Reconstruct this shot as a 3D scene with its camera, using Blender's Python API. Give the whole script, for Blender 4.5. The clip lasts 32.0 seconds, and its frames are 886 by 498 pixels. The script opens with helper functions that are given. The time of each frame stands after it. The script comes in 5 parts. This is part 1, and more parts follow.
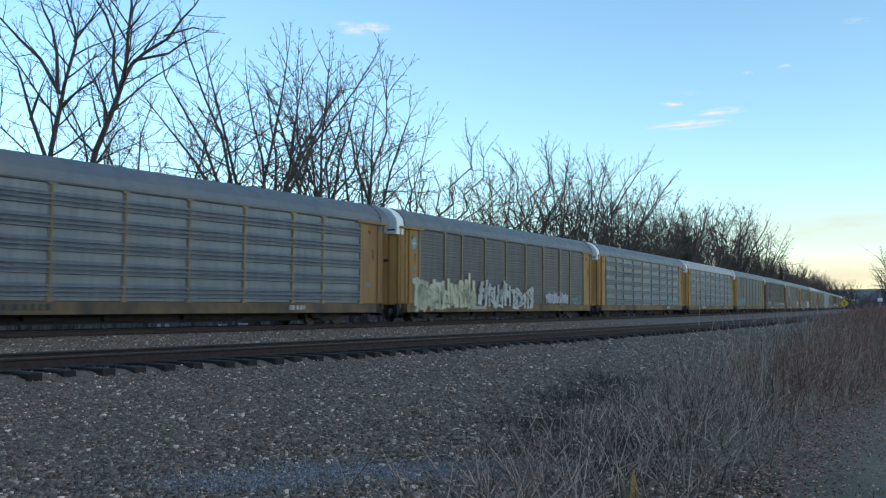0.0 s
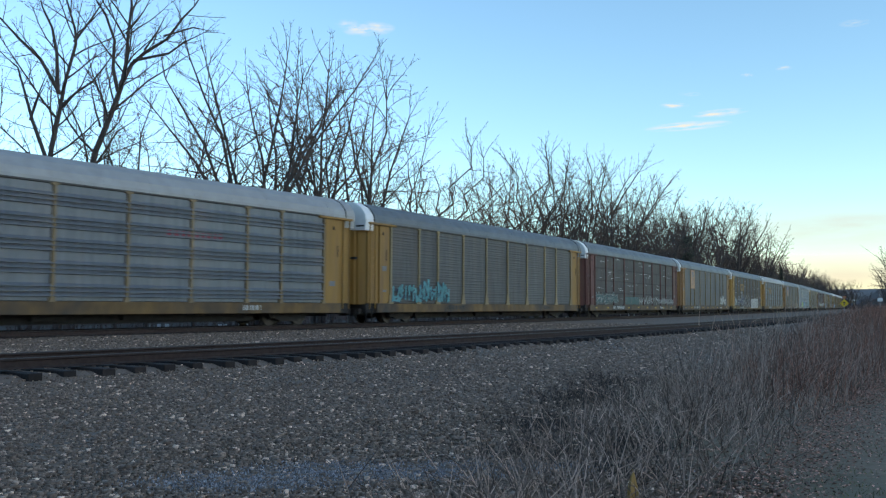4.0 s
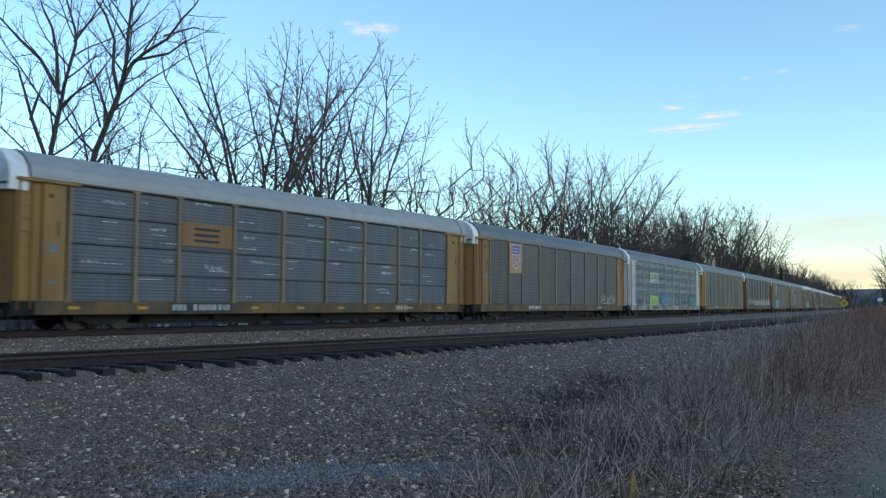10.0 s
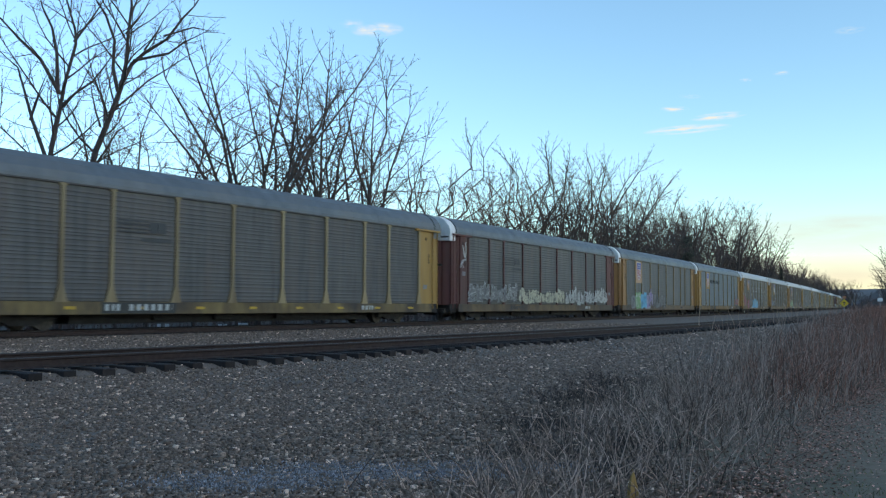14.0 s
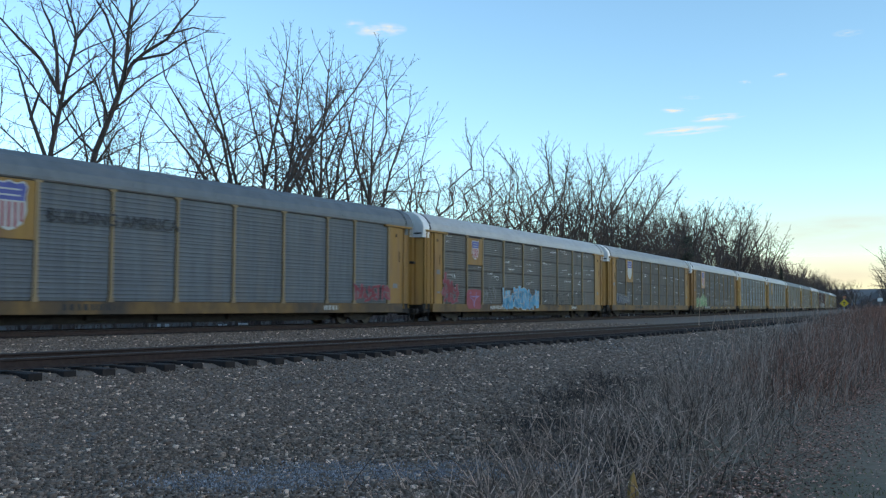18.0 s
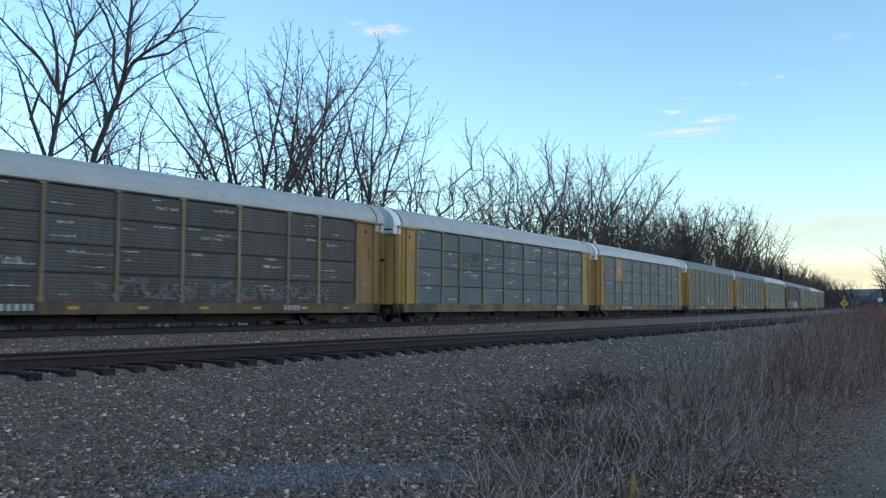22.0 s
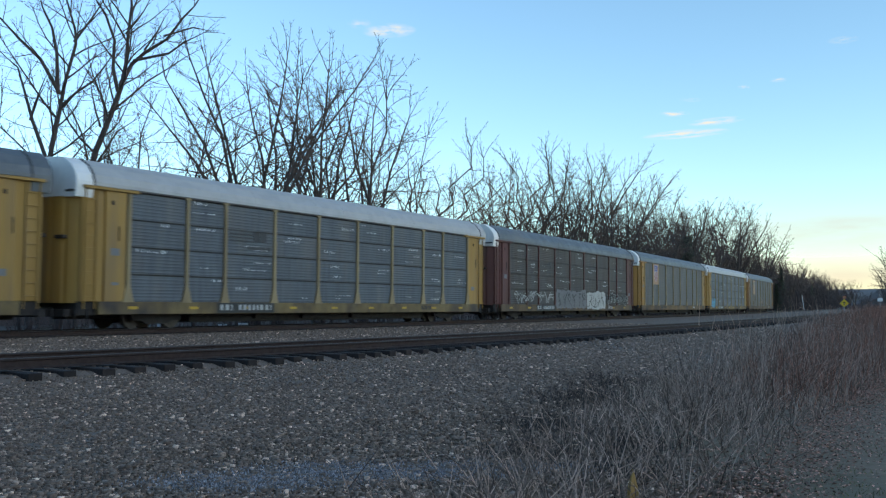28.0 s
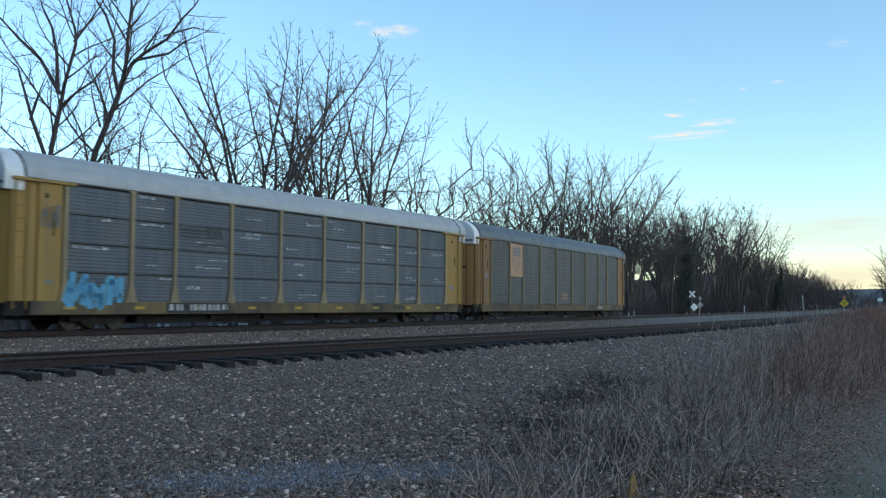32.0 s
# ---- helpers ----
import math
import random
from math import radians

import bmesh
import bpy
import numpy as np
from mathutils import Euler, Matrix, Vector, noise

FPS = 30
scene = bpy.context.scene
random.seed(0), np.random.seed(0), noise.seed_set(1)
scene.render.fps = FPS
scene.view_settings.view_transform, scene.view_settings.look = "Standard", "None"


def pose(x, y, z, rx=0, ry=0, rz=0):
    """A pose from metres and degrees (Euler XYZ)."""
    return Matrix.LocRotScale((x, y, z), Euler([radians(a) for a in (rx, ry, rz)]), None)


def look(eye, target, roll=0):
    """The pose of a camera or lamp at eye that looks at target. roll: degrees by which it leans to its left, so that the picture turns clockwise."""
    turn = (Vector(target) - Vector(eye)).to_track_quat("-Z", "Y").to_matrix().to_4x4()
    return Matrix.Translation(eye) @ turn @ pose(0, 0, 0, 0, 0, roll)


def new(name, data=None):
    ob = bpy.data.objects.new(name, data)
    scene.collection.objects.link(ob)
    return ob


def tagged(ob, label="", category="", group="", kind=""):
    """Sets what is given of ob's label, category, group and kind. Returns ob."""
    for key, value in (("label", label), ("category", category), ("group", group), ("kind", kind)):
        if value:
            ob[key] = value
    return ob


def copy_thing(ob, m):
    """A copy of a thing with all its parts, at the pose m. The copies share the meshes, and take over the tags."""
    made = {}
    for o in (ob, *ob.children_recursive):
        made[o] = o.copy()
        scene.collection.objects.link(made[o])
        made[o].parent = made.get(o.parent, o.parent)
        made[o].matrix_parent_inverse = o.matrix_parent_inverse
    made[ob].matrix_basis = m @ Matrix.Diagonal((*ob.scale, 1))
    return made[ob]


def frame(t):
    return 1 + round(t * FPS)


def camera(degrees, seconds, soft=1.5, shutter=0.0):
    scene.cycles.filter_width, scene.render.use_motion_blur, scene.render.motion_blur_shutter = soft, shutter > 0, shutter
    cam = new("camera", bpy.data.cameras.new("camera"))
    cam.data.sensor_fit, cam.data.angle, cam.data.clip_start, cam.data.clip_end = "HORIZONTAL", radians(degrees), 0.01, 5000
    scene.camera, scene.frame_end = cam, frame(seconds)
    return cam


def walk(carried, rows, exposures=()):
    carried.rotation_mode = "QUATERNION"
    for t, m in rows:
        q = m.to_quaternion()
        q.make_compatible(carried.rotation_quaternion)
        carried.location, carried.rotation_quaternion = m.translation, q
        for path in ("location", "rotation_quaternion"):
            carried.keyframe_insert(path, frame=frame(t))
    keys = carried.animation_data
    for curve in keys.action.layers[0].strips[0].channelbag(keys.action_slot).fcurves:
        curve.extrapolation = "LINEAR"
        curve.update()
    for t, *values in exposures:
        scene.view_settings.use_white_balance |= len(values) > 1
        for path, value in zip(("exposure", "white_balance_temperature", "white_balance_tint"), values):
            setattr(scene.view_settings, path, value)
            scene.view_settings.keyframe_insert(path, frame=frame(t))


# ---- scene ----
import itertools

# ---- camera: stands still beside the line ----
cam = camera(50.85, 32.0, soft=1.3, shutter=0.2)
EYE = pose(0, 0, 1.122, 93.457, 0, 0) @ pose(0, 0, 0, 0, 0, 0.233)
walk(cam, [(0, EYE), (32, EYE)], exposures=[(0, 0.0, 7300, 5), (32, 0.0, 7300, 5)])

# ---- dusk sky and light ----
SUN_AZ, SUN_EL = 116.0, 11.0      # degrees right of the view, above the horizon
world = bpy.data.worlds.new("dusk_sky")
scene.world = world
world.use_nodes = True
wn = world.node_tree
sky = wn.nodes.new("ShaderNodeTexSky")
sky.sky_type = "NISHITA"
sky.sun_disc = False
sky.sun_elevation = radians(SUN_EL)
sky.sun_rotation = radians(SUN_AZ)
sky.air_density, sky.dust_density, sky.ozone_density = 1.0, 0.1, 3.5
back = wn.nodes["Background"]
back.inputs["Strength"].default_value = 0.37
wn.links.new(sky.outputs["Color"], back.inputs["Color"])
sun = new("evening_sun", bpy.data.lights.new("evening_sun", "SUN"))
sun.data.energy, sun.data.angle, sun.data.color = 0.5, radians(60), (1.0, 0.78, 0.55)
sun.matrix_world = look((0, 0, 60), Vector((0, 0, 60)) - Vector((math.sin(radians(SUN_AZ)), math.cos(radians(SUN_AZ)), math.tan(radians(22)))))


# ---- materials ----
def surface(name, c1, c2, scale=6.0, rough=0.7, metal=0.0, bump=0.0, stretch=(1, 1, 1), stain=None, stain_amount=0.5, stain_scale=0.5, spread=0.0):
    """Two mottled colours at a fine and a broad scale, stains of a third, and relief."""
    m = bpy.data.materials.new(name)
    m.use_nodes = True
    t = m.node_tree
    bsdf = t.nodes["Principled BSDF"]
    co = t.nodes.new("ShaderNodeTexCoord")
    mp = t.nodes.new("ShaderNodeMapping")
    mp.inputs["Scale"].default_value = stretch
    info = t.nodes.new("ShaderNodeObjectInfo")         # no two pieces share one pattern
    far = t.nodes.new("ShaderNodeMath")
    far.operation = "MULTIPLY"
    far.inputs[1].default_value = 40.0
    shift = t.nodes.new("ShaderNodeVectorMath")
    t.links.new(info.outputs["Random"], far.inputs[0])
    t.links.new(co.outputs["Object"], shift.inputs[0])
    t.links.new(far.outputs[0], shift.inputs[1])
    t.links.new(shift.outputs["Vector"], mp.inputs["Vector"])

    def cloud(sc, detail):
        n = t.nodes.new("ShaderNodeTexNoise")
        n.inputs["Scale"].default_value, n.inputs["Detail"].default_value = sc, detail
        t.links.new(mp.outputs["Vector"], n.inputs["Vector"])
        return n.outputs["Fac"]

    def ramp(fac, lo, hi):
        r = t.nodes.new("ShaderNodeMapRange")
        r.inputs["From Min"].default_value, r.inputs["From Max"].default_value = lo, hi
        t.links.new(fac, r.inputs["Value"])
        return r.outputs["Result"]

    def mix(fac, a, b):
        n = t.nodes.new("ShaderNodeMix")
        n.data_type = "RGBA"
        t.links.new(fac, n.inputs["Factor"])
        for v, s in ((a, n.inputs["A"]), (b, n.inputs["B"])):
            if isinstance(v, tuple):
                s.default_value = (*v, 1)
            else:
                t.links.new(v, s)
        return n.outputs["Result"]

    fine = cloud(scale, 8)
    col = mix(ramp(fine, 0.3, 0.7), c1, c2)
    if stain:
        fac = ramp(cloud(stain_scale, 6), 0.62 - 0.25 * stain_amount, 0.85 - 0.2 * stain_amount)
        col = mix(fac, col, stain)
    if spread:
        hsv = t.nodes.new("ShaderNodeHueSaturation")
        r = t.nodes.new("ShaderNodeMapRange")
        r.inputs["To Min"].default_value, r.inputs["To Max"].default_value = 1 - spread, 1 + spread
        t.links.new(info.outputs["Random"], r.inputs["Value"])
        t.links.new(r.outputs["Result"], hsv.inputs["Value"])
        t.links.new(col, hsv.inputs["Color"])
        col = hsv.outputs["Color"]
    t.links.new(col, bsdf.inputs["Base Color"])
    rr = ramp(cloud(scale * 0.6, 4), 0.2, 0.8)
    sc = t.nodes.new("ShaderNodeMapRange")
    sc.inputs["To Min"].default_value, sc.inputs["To Max"].default_value = max(rough - 0.12, 0.05), min(rough + 0.12, 1)
    t.links.new(rr, sc.inputs["Value"])
    t.links.new(sc.outputs["Result"], bsdf.inputs["Roughness"])
    bsdf.inputs["Metallic"].default_value = metal
    if bump:
        b = t.nodes.new("ShaderNodeBump")
        b.inputs["Strength"].default_value, b.inputs["Distance"].default_value = 0.6, bump
        t.links.new(fine, b.inputs["Height"])
        t.links.new(b.outputs["Normal"], bsdf.inputs["Normal"])
    return m


def island(m, lo, hi, flecks=0.0):
    """Vary a joined heap's brightness from piece to piece."""
    t = m.node_tree
    bsdf = t.nodes["Principled BSDF"]
    link = bsdf.inputs["Base Color"].links[0]
    geo = t.nodes.new("ShaderNodeNewGeometry")
    r = t.nodes.new("ShaderNodeMapRange")
    r.inputs["To Min"].default_value, r.inputs["To Max"].default_value = lo, hi
    t.links.new(geo.outputs["Random Per Island"], r.inputs["Value"])
    pw = t.nodes.new("ShaderNodeMath")
    pw.operation = "POWER"
    pw.inputs[1].default_value = 3.6
    t.links.new(r.outputs["Result"], pw.inputs[0])
    if flecks:                  # a few pieces far brighter than the rest
        few = t.nodes.new("ShaderNodeMath")
        few.operation = "POWER"
        few.inputs[1].default_value = 20.0
        t.links.new(geo.outputs["Random Per Island"], few.inputs[0])
        both = t.nodes.new("ShaderNodeMath")
        both.operation = "MULTIPLY_ADD"
        both.inputs[1].default_value = flecks
        t.links.new(few.outputs[0], both.inputs[0])
        t.links.new(pw.outputs[0], both.inputs[2])
        pw = both
    hsv = t.nodes.new("ShaderNodeHueSaturation")
    src = link.from_socket
    t.links.new(pw.outputs[0], hsv.inputs["Value"])
    t.links.new(src, hsv.inputs["Color"])
    t.links.new(hsv.outputs["Color"], bsdf.inputs["Base Color"])
    return m


M = {
    "ballast": surface("ballast_bed", (0.145, 0.10, 0.072), (0.235, 0.165, 0.122), 34, 0.9, bump=0.03, stain=(0.12, 0.105, 0.09), stain_scale=0.25),
    "stone": island(surface("ballast_stone", (0.107, 0.073, 0.053), (0.305, 0.212, 0.158), 38, 0.85, bump=0.004), 0.85, 1.14, 3.6),
    "earth": surface("bare_earth", (0.15, 0.105, 0.068), (0.23, 0.162, 0.108), 9, 0.95, bump=0.03, stain=(0.13, 0.11, 0.068), stain_scale=0.6, stain_amount=0.7),
    "rail": surface("rusty_rail", (0.028, 0.015, 0.012), (0.048, 0.026, 0.021), 12, 0.85, bump=0.002),
    "railhead": surface("polished_rail_head", (0.03, 0.026, 0.024), (0.05, 0.044, 0.04), 12, 0.6, 0.2),
    "tie": surface("creosoted_tie", (0.02, 0.013, 0.011), (0.038, 0.025, 0.021), 9, 0.9, bump=0.01, stretch=(1, 6, 1), spread=0.35),
    "bark": surface("grey_bark", (0.055, 0.043, 0.041), (0.10, 0.078, 0.071), 9, 0.9, bump=0.02, stretch=(1, 1, 0.3)),
    "twig": surface("twig_bark", (0.075, 0.048, 0.043), (0.13, 0.085, 0.075), 5, 0.9),
    "dead_stem": island(surface("dead_weed_stem", (0.355, 0.23, 0.172), (0.51, 0.345, 0.265), 3, 0.85), 0.65, 1.2),
    "red_stem": island(surface("reddish_brush_stem", (0.33, 0.145, 0.095), (0.46, 0.21, 0.14), 3, 0.85), 0.65, 1.2),
    "leaf": island(surface("fallen_leaf", (0.33, 0.165, 0.12), (0.48, 0.26, 0.19), 8, 0.85), 0.65, 1.25),
    "grass": island(surface("winter_grass", (0.085, 0.085, 0.025), (0.15, 0.14, 0.045), 3, 0.85), 0.7, 1.2),
    "evergreen": island(surface("evergreen_needles", (0.02, 0.032, 0.018), (0.045, 0.06, 0.03), 3, 0.8), 0.6, 1.3),
    "under": surface("grimy_underframe", (0.014, 0.012, 0.011), (0.035, 0.028, 0.025), 5, 0.85, bump=0.004),
    "wheel": surface("wheel_steel", (0.05, 0.04, 0.035), (0.09, 0.075, 0.065), 8, 0.6, 0.6),
    "inside": surface("painted_interior_shade", (0.03, 0.03, 0.03), (0.05, 0.05, 0.05), 4, 0.9),
    "white": surface("white_paint", (0.76, 0.755, 0.74), (0.86, 0.855, 0.84), 3, 0.5, stain=(0.46, 0.41, 0.34), stain_scale=0.8, stain_amount=0.25),
    "black": surface("black_paint", (0.02, 0.02, 0.02), (0.035, 0.034, 0.033), 4, 0.6),
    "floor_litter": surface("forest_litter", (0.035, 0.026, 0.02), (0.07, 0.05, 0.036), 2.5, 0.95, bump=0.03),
    "slot_daylight": surface("bright_perforated_strip", (0.75, 0.76, 0.78), (0.8, 0.8, 0.8), 4, 0.5),
}


# ---- mesh helpers ----
def mesh_from(name, verts, faces, material):
    me = bpy.data.meshes.new(name)
    me.from_pydata(verts, [], faces)
    me.materials.append(material)
    return me


def put(name, me, parent=None, loc=(0, 0, 0), label="", rz=0.0):
    ob = new(name, me)
    ob.location = loc
    ob.rotation_euler[2] = rz
    if parent:
        ob.parent = parent
    if label:
        ob["label"] = label
    return ob


def boxes(name, material, *bs):
    """One mesh of boxes x0, x1, y0, y1, z0, z1, their edges broken."""
    bm = bmesh.new()
    for x0, x1, y0, y1, z0, z1 in bs:
        m = Matrix.LocRotScale(((x0 + x1) / 2, (y0 + y1) / 2, (z0 + z1) / 2), None, (x1 - x0, y1 - y0, z1 - z0))
        bmesh.ops.create_cube(bm, size=1, matrix=m)
    small = min(min(b[1] - b[0], b[3] - b[2], b[5] - b[4]) for b in bs)
    if len(bs) < 30:
        bmesh.ops.bevel(bm, geom=bm.edges[:], offset=min(0.012, small * 0.2), segments=1, affect="EDGES")
    me = bpy.data.meshes.new(name)
    bm.to_mesh(me)
    bm.free()
    me.materials.append(material)
    return me


def prism(name, material, profile, a0, a1, axis="x"):
    """A closed outline of (u, v) points carried from a0 to a1: along x it is (y, z), along y (x, z), along z (x, y)."""
    n = len(profile)
    spin = {"x": lambda a, u, v: (a, u, v), "y": lambda a, u, v: (u, a, v), "z": lambda a, u, v: (u, v, a)}[axis]
    verts = [spin(a0, u, v) for u, v in profile] + [spin(a1, u, v) for u, v in profile]
    faces = [(i, (i + 1) % n, n + (i + 1) % n, n + i) for i in range(n)] + [tuple(range(n))[::-1], tuple(range(n, 2 * n))]
    bm = bmesh.new()
    vs = [bm.verts.new(v) for v in verts]
    for f in faces:
        bm.faces.new([vs[i] for i in f])
    bmesh.ops.recalc_face_normals(bm, faces=bm.faces[:])
    me = bpy.data.meshes.new(name)
    bm.to_mesh(me)
    bm.free()
    me.materials.append(material)
    return me


def stuff(name, verts, faces, material, label, category, parent=None):
    ob = put(name, mesh_from(name, verts, faces, material), parent)
    return tagged(ob, label, category, kind="stuff")


# ---- the line: a gentle curve; s runs away along it, lat towards the camera ----
GROUND, FAR_RAIL, NEAR_RAIL = -0.30, 0.25, 0.27


def heading(s):
    """The line's bearing: a long gentle curve that tightens behind the near end."""
    return 0.4832 - 0.000270005 * s + 0.000000365591 * s * s + 0.2863 * np.exp(-(np.maximum(s, -75.0) + 60) / 25)


def line_point(s, lat, z=0.0):
    u = (np.arange(60) + 0.5) / 60 * s
    h = heading(u)
    x, y = 3.627 + s * float(np.mean(np.sin(h))), 57.292 + s * float(np.mean(np.cos(h)))
    a = float(heading(s))
    return Vector((x + lat * math.cos(a), y - lat * math.sin(a), z))


def verge_point(s, lat, z=0.0):
    """The same along the footpath and its verge, which run nearly straight."""
    a = 0.490745 - 0.000270005 * s + 0.000000365591 * s * s
    b = 0.490745 - 0.000135 * s
    return Vector((3.155 + s * math.sin(b) + lat * math.cos(a), 54.772 + s * math.cos(b) - lat * math.sin(a), z))


def line_turn(s):
    """Degrees about z that lay x along the line."""
    return 90 - math.degrees(heading(s))


GAUGE = 1.5
FAR_MID, NEAR_MID = -GAUGE / 2, 12.95


def along(name, profile, s_list, material, z=0.0, closed=True):
    """A profile of (lat, height) carried along the line."""
    n = len(profile)
    verts = [tuple(line_point(s, u, v + z)) for s in s_list for u, v in profile]
    faces = []
    for i in range(len(s_list) - 1):
        for j in range(n if closed else n - 1):
            a, b = i * n + j, i * n + (j + 1) % n
            faces.append((a, b, b + n, a + n))
    return mesh_from(name, verts, faces, material)


# ---- ground ----
REACH = [-150, -110, -90] + list(range(-80, 120, 4)) + list(range(120, 400, 20)) + list(range(400, 1001, 100))
FAR_REACH = [s for s in REACH if s >= -130]


def ground_sheet():
    """One sheet to the horizon."""
    step = [-3000, -1500, -700, -300, -120] + list(range(-60, 61, 3)) + [90, 140, 200, 300, 500, 800, 1500, 3500]
    ys = [-3000, -1500, -600, -200, -60] + list(range(-20, 121, 3)) + [150, 200, 300, 500, 800, 1500, 3500]
    verts, faces = [], []
    for y in ys:
        for x in step:
            near = abs(x) < 60 and -20 < y < 120
            h = 0.03 * noise.noise(Vector((x * 0.21, y * 0.21, 3))) if near else 0
            verts.append((x, y, GROUND - 0.02 + h))
    w = len(step)
    for j in range(len(ys) - 1):
        for i in range(w - 1):
            a = j * w + i
            faces.append((a, a + 1, a + w + 1, a + w))
    ob = put("ground", mesh_from("ground", verts, faces, M["earth"]))
    tagged(ob, "bare winter earth with moss and dead leaves beside the line", "ground", kind="structure")


ground_sheet()
BED = ((-9.0, -0.5), (-4.2, -0.3), (-2.9, 0.06), (1.0, 0.06), (3.0, 0.0), (10.2, 0.0), (11.2, 0.04), (14.1, 0.025), (14.4, -0.05), (15.4, -0.115), (17.0, -0.20), (19.6, -0.285), (21.2, -0.36))
bed = put("gravel_bed", along("gravel_bed", BED, REACH, M["ballast"], closed=False))
tagged(bed, "grey crushed-stone ballast carrying both tracks", "ballast", kind="structure")

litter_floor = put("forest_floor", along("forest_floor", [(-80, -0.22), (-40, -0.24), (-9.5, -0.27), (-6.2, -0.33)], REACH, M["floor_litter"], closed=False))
tagged(litter_floor, "dark leaf litter under the trees", "ground", kind="structure")


def rails():
    head = [(-0.036, -0.012), (-0.03, 0), (0.03, 0), (0.036, -0.012)]
    web = [(-0.036, -0.012), (0.036, -0.012), (0.036, -0.036), (0.009, -0.05), (0.009, -0.14), (0.07, -0.16), (0.07, -0.172), (-0.07, -0.172), (-0.07, -0.16), (-0.009, -0.14), (-0.009, -0.05), (-0.036, -0.036)]
    for mid, top, word in ((FAR_MID, FAR_RAIL, "under the train"), (NEAR_MID, NEAR_RAIL, "of the empty track")):
        for side in (-1, 1):
            lat = mid + side * GAUGE / 2
            rail = put("rail", along("rail", [(lat + u, v) for u, v in web], REACH, M["rail"], top))
            tagged(rail, "rusty brown steel rail " + word, "rail", "rails", "structure")
            put("rail_head", along("rail_head", [(lat + u, v) for u, v in head], REACH, M["railhead"], top), rail, label="worn shiny rail head")


rails()


def ties():
    shapes = []
    for k in range(5):
        rng = random.Random(k)
        w, l = 0.115 + 0.01 * rng.random(), 1.36 + 0.1 * rng.random()
        shapes.append(boxes("tie", M["tie"], (-w, w, -l, l, -0.17, 0)))
    rng = random.Random(5)
    for mid, top, lo, hi in ((NEAR_MID, NEAR_RAIL - 0.19, -55, 70), (FAR_MID, FAR_RAIL - 0.172, -56, -10)):
        track = put("track_ties", None)
        tagged(track, "dark creosoted wooden ties set in ballast", "track ties", kind="structure")
        s = lo
        while s < hi:
            p = line_point(s, mid + rng.uniform(-0.07, 0.07), top + rng.uniform(-0.012, 0.004))
            put("tie", rng.choice(shapes), track, p, rz=radians(line_turn(s) + rng.uniform(-1.2, 1.2)))
            s += 0.59 + rng.uniform(-0.03, 0.03)
    verts, faces = [], []
    for mid, top, lo, hi in ((NEAR_MID, NEAR_RAIL - 0.172, 70, 260), (FAR_MID, FAR_RAIL - 0.172, -10, 60)):
        s = lo
        while s < hi:
            n = len(verts)
            for ds, dl, dz in itertools.product((-0.12, 0.12), (-1.3, 1.3), (-0.17, 0)):
                verts.append(tuple(line_point(s + ds, mid + dl, top + dz)))
            faces += [(n + a, n + b, n + c, n + d) for a, b, c, d in ((1, 3, 7, 5), (0, 1, 5, 4), (2, 6, 7, 3), (0, 2, 3, 1), (4, 5, 7, 6))]
            s += 0.54
    stuff("distant_ties", verts, faces, M["tie"], "dark wooden ties of the track farther off", "track ties")


ties()


# ---- the train ----
PITCH, SPEED, FIRST_GAP = 28.6, 22.1004, -13.676
BAYS = [2.657, 1.949, 2.825, 2.844, 2.857, 2.844, 2.825, 1.949, 2.657]
SLACK = [0.16, 0, -0.14, 0.05, 0, -0.1, -0.2, -0.04, 0.29, 0.1, 0, 0.03, 0.06, 0, -0.16, -0.12, -0.12, -0.14, -0.24, -0.36, -0.09, 0.02, 0, 0.15, 0.37, 0.15, 0.24]   # play in the couplings
HALF_W = 1.53                   # half the body's width
Z_SILL0, Z_SILL1, Z_EAVE, Z_TOP = 0.52, 0.95, 4.78, 5.76
X_LADDER, X_DOOR, X_BAY = 0.50, 1.62, 2.597       # from the middle of the gap
cache = {}


def once(key, make):
    if key not in cache:
        cache[key] = make()
    return cache[key]


